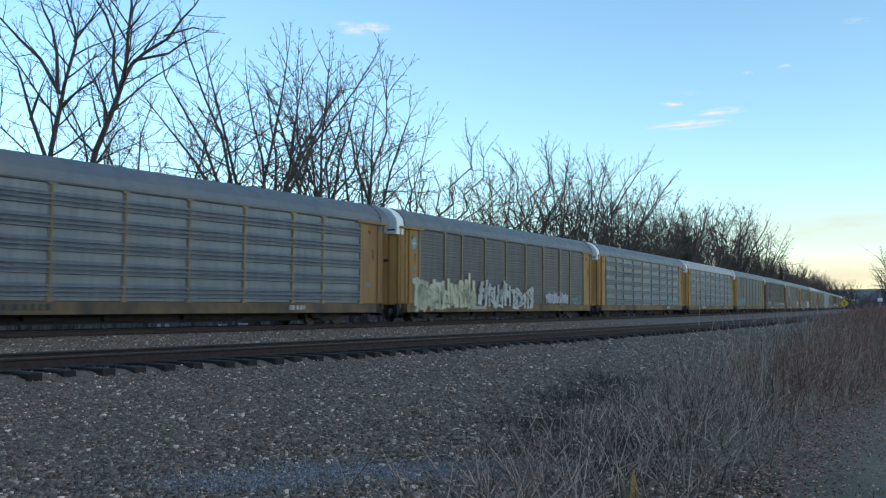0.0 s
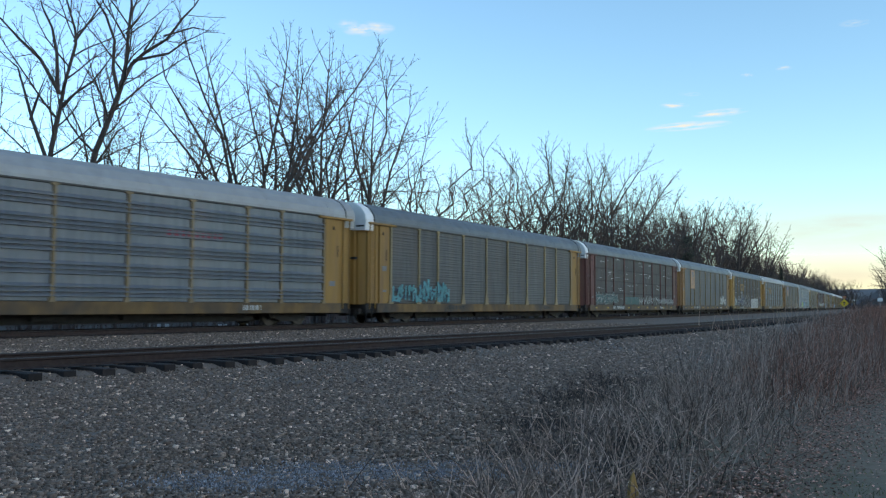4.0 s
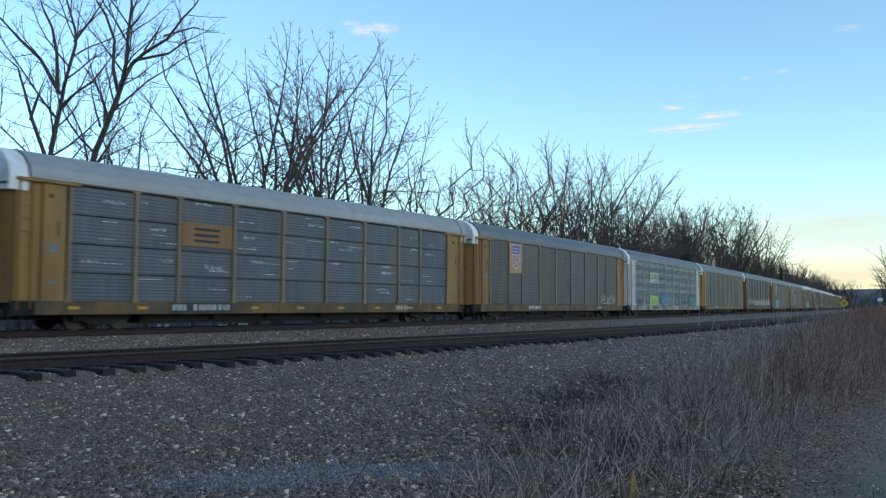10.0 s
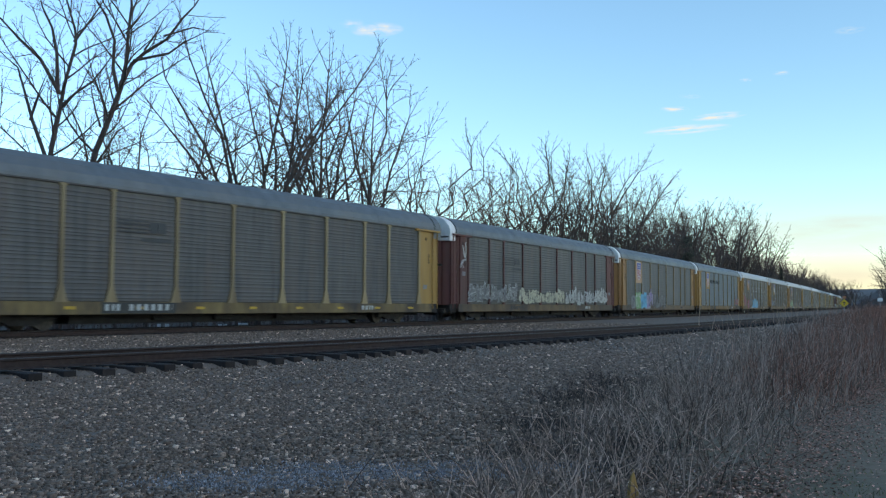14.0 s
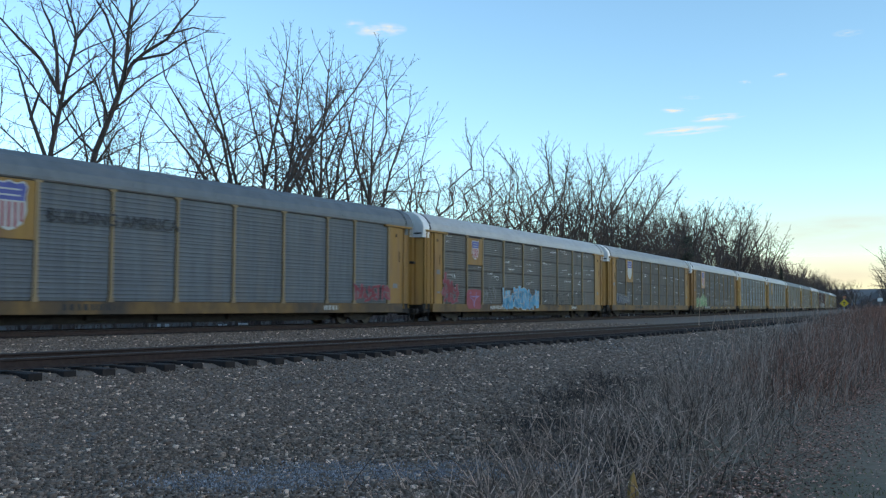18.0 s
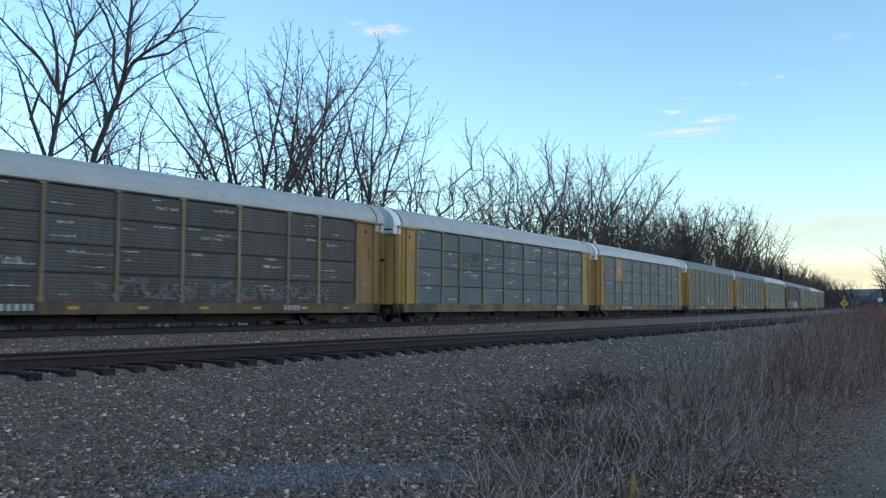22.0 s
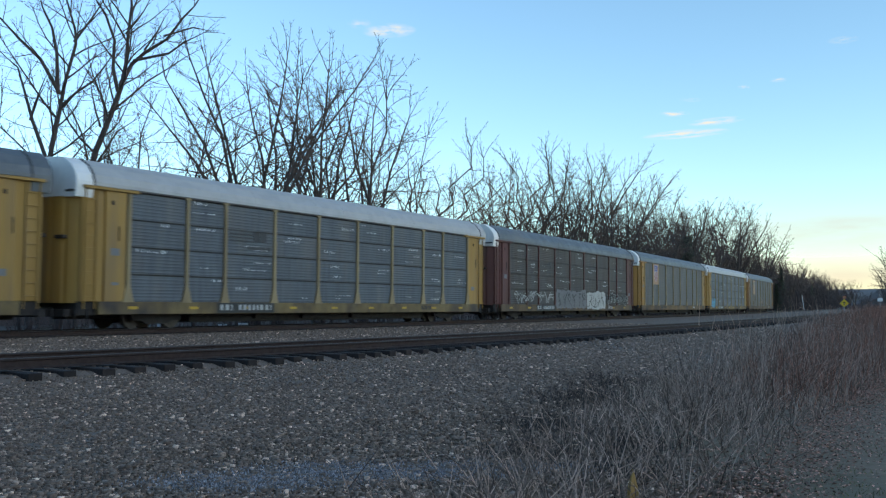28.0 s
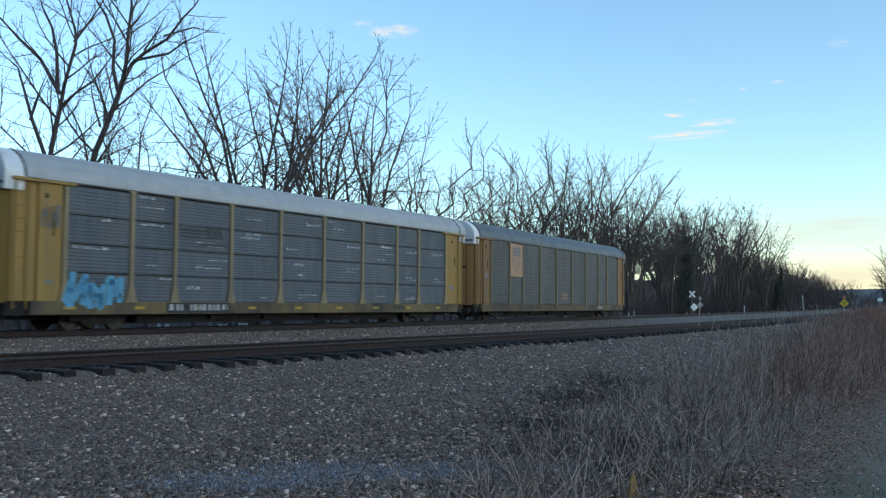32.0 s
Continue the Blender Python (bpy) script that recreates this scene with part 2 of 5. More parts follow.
PAINT = {
    "yellow": surface("faded_yellow_paint", (0.25, 0.13, 0.024), (0.315, 0.165, 0.033), 2.2, 0.6, stain=(0.19, 0.10, 0.04), stain_scale=0.9, stain_amount=0.55, stretch=(1.6, 1, 0.22), spread=0.08),
    "pale": surface("pale_yellow_paint", (0.305, 0.168, 0.035), (0.37, 0.21, 0.047), 2.2, 0.6, stain=(0.21, 0.13, 0.055), stain_scale=0.9, stain_amount=0.5, stretch=(1.6, 1, 0.22), spread=0.08),
    "tan": surface("weathered_tan_paint", (0.218, 0.109, 0.0312), (0.273, 0.14, 0.0429), 2.2, 0.65, stain=(0.187, 0.0936, 0.0429), stain_scale=0.9, stain_amount=0.6, stretch=(1.6, 1, 0.22), spread=0.08),
    "maroon": surface("maroon_paint", (0.0819, 0.0234, 0.0218), (0.125, 0.0374, 0.0328), 2.2, 0.65, stain=(0.0702, 0.0351, 0.025), stain_scale=0.9, stain_amount=0.6, stretch=(1.6, 1, 0.22), spread=0.1),
    "dull": surface("dull_tan_post_paint", (0.20, 0.138, 0.07), (0.275, 0.19, 0.10), 2.2, 0.65, stain=(0.117, 0.0819, 0.0468), stain_scale=0.9, stain_amount=0.5, stretch=(1.6, 1, 0.22), spread=0.12),
    "straw": surface("straw_post_paint", (0.24, 0.175, 0.09), (0.31, 0.23, 0.12), 2.2, 0.65, stain=(0.14, 0.0936, 0.0468), stain_scale=0.9, stain_amount=0.5, stretch=(1.6, 1, 0.22), spread=0.1),
    "cream": surface("white_post_paint", (0.38, 0.38, 0.37), (0.475, 0.475, 0.465), 2.2, 0.6, stain=(0.38, 0.323, 0.266), stain_scale=0.9, stain_amount=0.35, stretch=(1.6, 1, 0.22)),
}
for key, c1, c2 in (("yellow", (0.12, 0.068, 0.022), (0.19, 0.105, 0.032)), ("pale", (0.14, 0.095, 0.04), (0.205, 0.14, 0.052)), ("tan", (0.10, 0.062, 0.03), (0.15, 0.092, 0.045)), ("maroon", (0.09, 0.056, 0.026), (0.14, 0.088, 0.04)), ("cream", (0.26, 0.255, 0.24), (0.36, 0.35, 0.33))):
    PAINT[key + "_sill"] = surface("grimy_" + key + "_sill_paint", c1, c2, 4.0, 0.7, stain=(0.045, 0.032, 0.026), stain_scale=0.8, stain_amount=0.85, stretch=(1, 1, 0.6), bump=0.002)
SHEET = {
    "bright": surface("bright_galvanised_sheet", (0.112, 0.126, 0.143), (0.165, 0.18, 0.20), 3.0, 0.48, 0.25, stain=(0.19, 0.185, 0.19), stain_scale=0.5, stretch=(1.8, 1, 0.22), spread=0.06),
    "grey": surface("dull_galvanised_sheet", (0.062, 0.0595, 0.058), (0.100, 0.0945, 0.0905), 3.0, 0.6, 0.12, stain=(0.114, 0.095, 0.0845), stain_scale=0.9, stain_amount=0.6, stretch=(1.8, 1, 0.22), spread=0.08),
    "blue": surface("blue_grey_sheet", (0.073, 0.084, 0.098), (0.104, 0.118, 0.134), 3.0, 0.58, 0.15, stain=(0.122, 0.118, 0.119), stain_scale=0.6, stretch=(1.8, 1, 0.22), spread=0.07),
    "dark": surface("dirty_grey_sheet", (0.062, 0.0585, 0.057), (0.092, 0.086, 0.082), 3.0, 0.7, 0.15, stain=(0.0714, 0.0557, 0.0441), stain_scale=0.6, stain_amount=0.7, stretch=(1.8, 1, 0.22), spread=0.1),
}
ROOF = {
    "grey": surface("grey_steel_roof", (0.105, 0.12, 0.132), (0.145, 0.162, 0.175), 2.0, 0.55, 0.1, stain=(0.159, 0.159, 0.159), stain_scale=0.4),
    "light": surface("light_weathered_roof", (0.301, 0.298, 0.293), (0.377, 0.373, 0.368), 2.0, 0.55, 0.1, stain=(0.318, 0.31, 0.301), stain_scale=0.5),
    "white": surface("white_roof", (0.385, 0.381, 0.377), (0.46, 0.457, 0.452), 2.0, 0.5, 0.0, stain=(0.46, 0.452, 0.435), stain_scale=0.5),
}


def flat_colour(name, c):
    return once(("paint", name), lambda: surface(name, tuple(0.85 * v for v in c), tuple(min(1.1 * v, 0.9) for v in c), 4, 0.65))


INK = {
    "white": flat_colour("white_spray_paint", (0.44, 0.45, 0.44)),
    "black": flat_colour("black_spray_paint", (0.02, 0.02, 0.023)),
    "teal": flat_colour("teal_spray_paint", (0.10, 0.30, 0.32)),
    "green": flat_colour("green_spray_paint", (0.16, 0.30, 0.14)),
    "blue": flat_colour("blue_spray_paint", (0.10, 0.35, 0.55)),
    "navy": flat_colour("navy_spray_paint", (0.03, 0.042, 0.085)),
    "purple": flat_colour("purple_spray_paint", (0.22, 0.16, 0.34)),
    "red": flat_colour("dark_red_spray_paint", (0.26, 0.05, 0.07)),
    "lime": flat_colour("lime_spray_paint", (0.38, 0.50, 0.10)),
    "cream": flat_colour("cream_spray_paint", (0.50, 0.48, 0.36)),
    "emblem_blue": flat_colour("emblem_blue_paint", (0.07, 0.09, 0.30)),
    "emblem_red": flat_colour("emblem_red_paint", (0.33, 0.07, 0.09)),
    "orange": flat_colour("orange_panel_paint", (0.40, 0.235, 0.14)),
    "reflect": flat_colour("yellow_reflector", (0.5, 0.3, 0.03)),
    "grey": flat_colour("faded_grey_paint", (0.17, 0.17, 0.18)),
    "moss": flat_colour("moss_spray_paint", (0.16, 0.19, 0.12)),
    "dark_teal": flat_colour("dark_teal_spray_paint", (0.045, 0.105, 0.105)),
}


def ridge_profile(z0, z1, ridges, depth):
    """Outline of a ribbed sheet: (y, z), ribs standing towards -y."""
    pts = [(0.05, z0), (0.0, z0)]
    for z, h in ridges:
        pts += [(0.0, z), (-depth, z + h * 0.15), (-depth, z + h * 0.32), (0.0, z + h)]
    return pts + [(0.0, z1), (0.05, z1)]


def ribbed_panel(width, style, paint):
    """A wall sheet width long, from the sill to the eave (style 'ribs') or one of four rows (style 'rows')."""
    if style == "ribs":
        z0, z1 = Z_SILL1 + 0.02, Z_EAVE - 0.06
        ridges = []
        if "bright" in paint.name:
            step = (z1 - z0 - 0.1) / 5
            ridges = [(z0 + 0.12 + g * step + k * 0.155, 0.135) for g in range(5) for k in range(3)]
            prof = ridge_profile(z0, z1, ridges, 0.085)
        else:
            ridges = [(z0 + 0.08 + k * 0.142 + (0.05 if k % 5 > 2 else 0), 0.085) for k in range(25)]
            prof = ridge_profile(z0, z1, ridges, 0.016)
    else:
        h = (Z_EAVE - Z_SILL1 - 0.06) / 4 - 0.05
        ridges = [(0.05 + k * (h - 0.08) / 7, 0.06) for k in range(7)]
        prof = ridge_profile(0, h, ridges, 0.012)
    return prism("wall_sheet", paint, prof, 0.03, width - 0.03)


def post_mesh(flare, paint):
    z0, z1 = Z_SILL1 - 0.02, Z_EAVE - 0.02
    if flare:
        out = [(-0.26, z0), (0.26, z0), (0.20, z0 + 0.12), (0.075, z0 + 0.62), (0.07, z1 - 0.1), (0.14, z1 - 0.06), (0.14, z1), (-0.14, z1), (-0.14, z1 - 0.06), (-0.07, z1 - 0.1), (-0.075, z0 + 0.62), (-0.20, z0 + 0.12)]
    else:
        out = [(-0.13, z0), (0.13, z0), (0.07, z0 + 0.25), (0.055, z1 - 0.09), (0.16, z1 - 0.06), (0.16, z1), (-0.16, z1), (-0.16, z1 - 0.06), (-0.055, z1 - 0.09), (-0.07, z0 + 0.25)]
    return prism("post", paint, out, -0.078, 0.0, "y")


ROOF_ARC = [(-HALF_W - 0.02, Z_EAVE), (-HALF_W - 0.02, Z_EAVE + 0.12), (-HALF_W + 0.05, Z_EAVE + 0.36), (-1.22, Z_EAVE + 0.68), (-0.8, Z_TOP - 0.06), (0, Z_TOP), (0.8, Z_TOP - 0.06), (1.22, Z_EAVE + 0.68), (HALF_W - 0.05, Z_EAVE + 0.36), (HALF_W + 0.02, Z_EAVE + 0.12), (HALF_W + 0.02, Z_EAVE)]


def roof_mesh(paint):
    """The arched roof, its sheets lapped every couple of metres."""
    bm_faces, verts = [], []
    n = len(ROOF_ARC)
    x = X_LADDER + 0.62
    xs, grow = [], []
    while x < PITCH - X_LADDER - 0.66:
        for dx, g in ((0, 0), (0.0, 0.004), (0.05, 0.004), (0.051, 0)):
            xs.append(x + dx)
            grow.append(g)
        x += 1.94
    xs.append(PITCH - X_LADDER - 0.62)
    grow.append(0)
    for x, g in zip(xs, grow):
        verts += [(x, y * (1 + g * 0.6), z + g) for y, z in ROOF_ARC]
    for i in range(len(xs) - 1):
        for j in range(n):
            a, b = i * n + j, i * n + (j + 1) % n
            bm_faces.append((a, b, b + n, a + n))
    bm_faces += [tuple(range(n)), tuple(range(len(verts) - n, len(verts)))]
    return mesh_from("roof", verts, bm_faces, paint)


def car_end(car, front, paint, style, roof, folded=False):
    """End doors, white cap, ladders and pockets at one end."""
    sx = (lambda v: v) if front else (lambda v: PITCH - v)

    def bx(name, mat, *bs):
        key = (name, front, mat.name, style, len(bs))
        return once(key, lambda: boxes(name, mat, *[(min(sx(a), sx(b)), max(sx(a), sx(b)), *r) for a, b, *r in bs]))

    cap_paint = M["white"] if front else ROOF[roof]
    cap = once(("cap", front, roof), lambda: prism("roof_cap", cap_paint, [(-HALF_W + 0.06, Z_EAVE - 0.42)] + [(y * 0.985, z - 0.005) for y, z in ROOF_ARC] + [(HALF_W - 0.06, Z_EAVE - 0.42)], *sorted((sx(X_LADDER - 0.05), sx(X_LADDER + 0.62)))))
    put("roof_cap", cap, car, label="white-painted roof end" if front else "roof end")
    trim = once(("trim", front), lambda: prism("roof_trim", M["black"], [(y * 1.012, z + 0.018) for y, z in ROOF_ARC], *sorted((sx(X_LADDER + 0.60), sx(X_LADDER + 0.645)))))
    put("roof_trim", trim, car, label="black seam at the roof's end")
    put("cap_slot", bx("cap_slot", M["black"], (X_LADDER - 0.058, X_LADDER + 0.05, -1.42, -0.95, Z_EAVE - 0.26, Z_EAVE - 0.17)), car, label="dark slot in the white end")
    for side in (-1, 1):
        plan = [(X_LADDER + 0.25, 0.02), (X_LADDER - 0.18, 0.02), (X_LADDER - 0.16, 0.5), (X_LADDER - 0.08, 0.9), (X_LADDER + 0.06, 1.2), (X_LADDER + 0.25, 1.38)]
        plan = plan[:1] + [(x + (0.07 * (k % 4 > 1) if folded else 0.03 * (k in (5, 11))), y) for k, (x, y) in enumerate([(X_LADDER - 0.2 + 0.45 * (j / 16) ** 2.6, 0.02 + 1.36 * j / 16) for j in range(17)])] + plan[-1:]
        key = ("end_door", front, side, paint.name, folded)
        door = once(key, lambda: prism("end_door", paint, [(sx(x), side * y) for x, y in plan], Z_SILL1 - 0.05, Z_EAVE - 0.02 if folded else Z_EAVE - 0.40, "z"))
        dob = put("end_door", door, car)
        put("door_slot", bx("door_slot" + str(side), M["under"], (X_LADDER - 0.17, X_LADDER + 0.1, *sorted((side * 0.62, side * 1.02)), 3.0, 3.12)), dob, label="dark latch slot")
        y0, y1 = (-HALF_W + 0.02, -HALF_W + 0.10) if side < 0 else (HALF_W - 0.10, HALF_W - 0.02)
        post = put("corner_post", bx("corner_post" + str(side), paint, (X_LADDER + 0.22, X_DOOR, y0 + 0.05 * -side, y1 + 0.05 * -side, Z_SILL1, Z_EAVE - 0.02)), car)
        o = -HALF_W - 0.015 if side < 0 else HALF_W - 0.015
        rungs = [(X_LADDER + 0.34, X_LADDER + 0.76, o + 0.012, o + 0.036, 1.1 + 0.40 * k, 1.124 + 0.40 * k) for k in range(9)]
        put("ladder", bx("ladder" + str(side), paint, (X_LADDER + 0.31, X_LADDER + 0.345, o + 0.005, o + 0.05, 0.7, Z_EAVE - 0.1), (X_LADDER + 0.755, X_LADDER + 0.79, o + 0.005, o + 0.05, 0.7, Z_EAVE - 0.1), *rungs), post)
        put("end_panel", bx("end_panel" + str(side), paint, (X_DOOR, X_BAY - 0.12, *sorted((side * HALF_W, side * (HALF_W - 0.1))), Z_SILL1, Z_EAVE - 0.12)), car)
        put("door_track", bx("door_track" + str(side), paint, (X_LADDER + 0.2, X_BAY + 0.35, *sorted((side * (HALF_W + 0.09), side * (HALF_W - 0.1))), Z_EAVE - 0.12, Z_EAVE - 0.02)), car)


def truck(car, x, wheels):
    frame_me = once("side_frame", lambda: side_frame())
    ob = put("truck", frame_me, car, (x, 0, 0), "grimy cast-steel truck")
    for dx in (-0.89, 0.89):
        w = put("wheelset", once("wheelset", wheelset), ob, (dx, 0, 0.42))
        wheels.append(w)
    return ob


def side_frame():
    bm = bmesh.new()
    for y in (-1.0, 1.0):
        out = [(-1.15, 0.52), (-1.1, 0.30), (-0.72, 0.30), (-0.5, 0.18), (0.5, 0.18), (0.72, 0.30), (1.1, 0.30), (1.15, 0.52), (0.55, 0.66), (-0.55, 0.66)]
        vs = [[bm.verts.new((u, y + d, v)) for u, v in out] for d in (-0.08, 0.08)]
        n = len(out)
        for i in range(n):
            bm.faces.new((vs[0][i], vs[0][(i + 1) % n], vs[1][(i + 1) % n], vs[1][i]))
        bm.faces.new(vs[0][::-1])
        bm.faces.new(vs[1])
    bmesh.ops.create_cube(bm, size=1, matrix=Matrix.LocRotScale((0, 0, 0.45), None, (0.4, 2.0, 0.3)))
    bmesh.ops.recalc_face_normals(bm, faces=bm.faces[:])
    me = bpy.data.meshes.new("truck")
    bm.to_mesh(me)
    bm.free()
    me.materials.append(M["under"])
    return me


def wheelset():
    bm = bmesh.new()
    spin = Matrix.Rotation(math.pi / 2, 4, "X")
    for y in (-0.75, 0.75):
        bmesh.ops.create_cone(bm, cap_ends=True, segments=20, radius1=0.42, radius2=0.42, depth=0.11, matrix=Matrix.Translation((0, y, 0)) @ spin)
        bmesh.ops.create_cone(bm, cap_ends=True, segments=20, radius1=0.455, radius2=0.455, depth=0.03, matrix=Matrix.Translation((0, y - math.copysign(0.07, y), 0)) @ spin)
        bmesh.ops.create_cone(bm, cap_ends=True, segments=6, radius1=0.1, radius2=0.09, depth=0.1, matrix=Matrix.Translation((0, y + math.copysign(0.1, y), 0)) @ spin)
    bmesh.ops.create_cone(bm, cap_ends=True, segments=8, radius1=0.085, radius2=0.085, depth=1.5, matrix=spin)
    me = bpy.data.meshes.new("wheelset")
    bm.to_mesh(me)
    bm.free()
    me.materials.append(M["wheel"])
    return me


def autorack(label, paint="yellow", sheet="grey", roof="grey", style="ribs", flare=False, post=None):
    """One covered car carrier; x from the middle of the gap ahead, -y towards the camera, z from the rail."""
    car = new("autorack_car")
    tagged(car, label, "train car", "cars of the passing train")
    pnt, sht = PAINT[paint], SHEET[sheet]
    post = post or {"yellow": "dull", "tan": "dull", "pale": "dull"}.get(paint)
    post = "straw" if flare and post == "dull" else post
    pst = PAINT[post] if post else pnt
    # Solid box; its dark colour stands for the shade seen through the gaps.
    put("core", once("core", lambda: boxes("core", M["inside"], (X_LADDER + 0.35, PITCH - X_LADDER - 0.35, -HALF_W + 0.12, HALF_W - 0.12, Z_SILL1, Z_EAVE))), car, label="solid box coloured dark for the shade behind the sheets")
    put("roof", once(("roof", roof), lambda: roof_mesh(ROOF[roof])), car)
    for side in (-1, 1):
        o = side * HALF_W
        sill = put("side_sill", once(("sill", side, paint), lambda: boxes("side_sill", PAINT[paint + "_sill"], (X_LADDER + 0.9, PITCH - X_LADDER - 0.9, *sorted((o + side * 0.03, o - side * 0.14)), Z_SILL0, Z_SILL1))), car)
    eave = put("eave_rail", once("eave", lambda: boxes("eave_rail", SHEET["dark"], (X_BAY, PITCH - X_BAY, -HALF_W - 0.03, -HALF_W + 0.1, Z_EAVE - 0.055, Z_EAVE + 0.015))), car)
    x = X_BAY
    row_h = (Z_EAVE - Z_SILL1 - 0.06) / 4
    for i, w in enumerate(BAYS):
        if style == "ribs":
            put("wall_sheet", once(("ribs", w, sheet), lambda: ribbed_panel(w, style, sht)), car, (x, -HALF_W + 0.03, 0))
        else:
            for r in range(4):
                put("wall_sheet", once(("rows", w, sheet), lambda: ribbed_panel(w, style, sht)), car, (x, -HALF_W + 0.03, Z_SILL1 + 0.01 + r * row_h))
        put("post", once(("post", flare, (post or paint)), lambda: post_mesh(flare, pst)), car, (x, -HALF_W + 0.04, 0))
        x += w
    put("post", cache[("post", flare, (post or paint))], car, (x, -HALF_W + 0.04, 0))
    far = once(("far", sheet), lambda: prism("far_wall", sht, [(-y + HALF_W, z) for y, z in ridge_profile(Z_SILL1, Z_EAVE, [(Z_SILL1 + 0.2 + 0.3 * k, 0.1) for k in range(12)], 0.03)], X_DOOR, PITCH - X_DOOR))
    put("far_wall", far, car)
    for front in (True, False):
        car_end(car, front, pnt, style, roof, any(w in label for w in FOLDED))
    for name, box in (("center_sill", (1.0, PITCH - 1.0, -0.4, 0.4, 0.36, 0.82)), ("deck_frame", (X_LADDER + 0.2, PITCH - X_LADDER - 0.2, -HALF_W + 0.15, HALF_W - 0.15, 0.5, 0.96)), ("air_tank", (12.5, 14.0, -1.0, -0.6, 0.28, 0.6)), ("valve_box", (9.5, 10.6, -1.0, -0.7, 0.3, 0.6)),
                      ("brake_box", (16.0, 18.4, -1.0, -0.7, 0.3, 0.6)), ("belly_frame", (6.1, PITCH - 6.1, -0.85, 0.85, 0.2, 0.80))):
        put(name, once(name, lambda: boxes(name, M["under"], box)), car)
    for x in (0.62, PITCH - 0.72):
        put("step", once("step", lambda: boxes("step", M["under"], (0, 0.5, -HALF_W, -HALF_W + 0.06, 0.1, 0.14), (0, 0.04, -HALF_W, -HALF_W + 0.05, 0.1, 0.7), (0.46, 0.5, -HALF_W, -HALF_W + 0.05, 0.1, 0.7))), car, (x - 0.1, 0, 0), "dark step under the corner")
    put("coupler", once("coupler", lambda: boxes("coupler", M["under"], (-0.12, 1.1, -0.12, 0.12, 0.55, 0.75), (-0.14, 0.16, -0.2, 0.2, 0.5, 0.8), (0.35, 0.6, -1.2, 1.2, 0.45, 0.7))), car)
    put("coupler", once("coupler_b", lambda: boxes("coupler", M["under"], (PITCH - 1.1, PITCH - 0.16, -0.12, 0.12, 0.55, 0.75), (PITCH - 0.6, PITCH - 0.35, -1.2, 1.2, 0.45, 0.7))), car)
    wheels = []
    for x in (4.3, PITCH - 4.3):
        truck(car, x, wheels)
    car_wheels.append(wheels)
    return car


car_wheels = []
FOLDED = ("a rough light roof", "tan frame and a white roof")      # cars whose end doors are folded leaves
CARS = [
    # paint, sheet, roof, style, flare, post
    ("silver autorack car with ribbed sheets and tan posts", "tan", "bright", "grey", "ribs", False, None),
    ("grey autorack car with yellow ends and pale sprayed lettering", "yellow", "grey", "grey", "ribs", False, None),
    ("silver-blue autorack car with yellow ends and posts", "yellow", "bright", "grey", "ribs", False, None),
    ("bright silver autorack car with yellow frame and ribbed sheets", "yellow", "bright", "light", "ribs", False, None),
    ("grey autorack car with flared yellow posts and teal spray paint", "yellow", "grey", "grey", "ribs", True, None),
    ("dirty grey autorack car with maroon ends and posts", "maroon", "dark", "grey", "rows", False, None),
    ("dull grey autorack car with a worn orange emblem panel", "tan", "grey", "grey", "ribs", False, None),
    ("grey autorack car with pale yellow posts and heavy spray paint", "pale", "dark", "grey", "rows", False, None),
    ("blue-grey autorack car with yellow ends and a whitish roof", "yellow", "blue", "light", "rows", False, None),
    ("grey autorack car with tan posts and a striped shield emblem", "tan", "grey", "grey", "ribs", False, None),
    ("silver autorack car with white ends and white posts", "cream", "bright", "grey", "ribs", True, None),
    ("grey ribbed autorack car with flared pale yellow posts", "pale", "grey", "grey", "ribs", True, None),
    ("grey autorack car with maroon ends and white spray paint", "maroon", "grey", "grey", "ribs", False, "maroon"),
    ("grey autorack car with tan frame, shield emblem and bright spray paint", "tan", "grey", "grey", "ribs", False, None),
    ("blue-grey autorack car with yellow frame and a slogan", "yellow", "blue", "grey", "ribs", False, None),
    ("grey autorack car with yellow frame, white roof and sprayed patches", "yellow", "grey", "white", "rows", False, None),
    ("dirty autorack car with yellow frame and a rough light roof", "yellow", "dark", "light", "rows", False, None),
    ("dirty grey autorack car with tan frame and a white roof", "tan", "dark", "white", "rows", False, None),
    ("blue-grey autorack car with pale yellow frame and white roof", "pale", "blue", "white", "rows", False, None),
    ("blue-grey autorack car with yellow frame and a small shield emblem", "yellow", "blue", "white", "rows", False, None),
    ("grey autorack car with flared yellow posts and a round emblem", "yellow", "grey", "grey", "ribs", True, None),
    ("grey autorack car with pale yellow flared posts", "pale", "grey", "grey", "rows", True, None),
    ("blue-grey autorack car with pale yellow ends and white roof", "pale", "blue", "white", "rows", True, None),
    ("dirty grey autorack car with maroon ends and silver spray paint", "maroon", "dark", "grey", "rows", False, None),
    ("grey ribbed autorack car with tan frame and shield emblem", "yellow", "grey", "grey", "ribs", True, None),
    ("grey autorack car with pale yellow frame, white roof and blue tag", "pale", "blue", "white", "rows", True, None),
    ("last autorack car of the train, grey with tan ends", "tan", "grey", "grey", "ribs", False, None),
]
TRAIN = [autorack(*c) for c in CARS]


# ---- what is painted and fixed on the cars' sides ----
FACE = -HALF_W - 0.012          # just clear of the ribs
SPRAY_Y = -HALF_W - 0.046       # over posts and sill too
LIFT = 0.25                     # of what is painted, over the heights written below
BAY_X = [X_BAY + sum(BAYS[:k]) for k in range(10)]


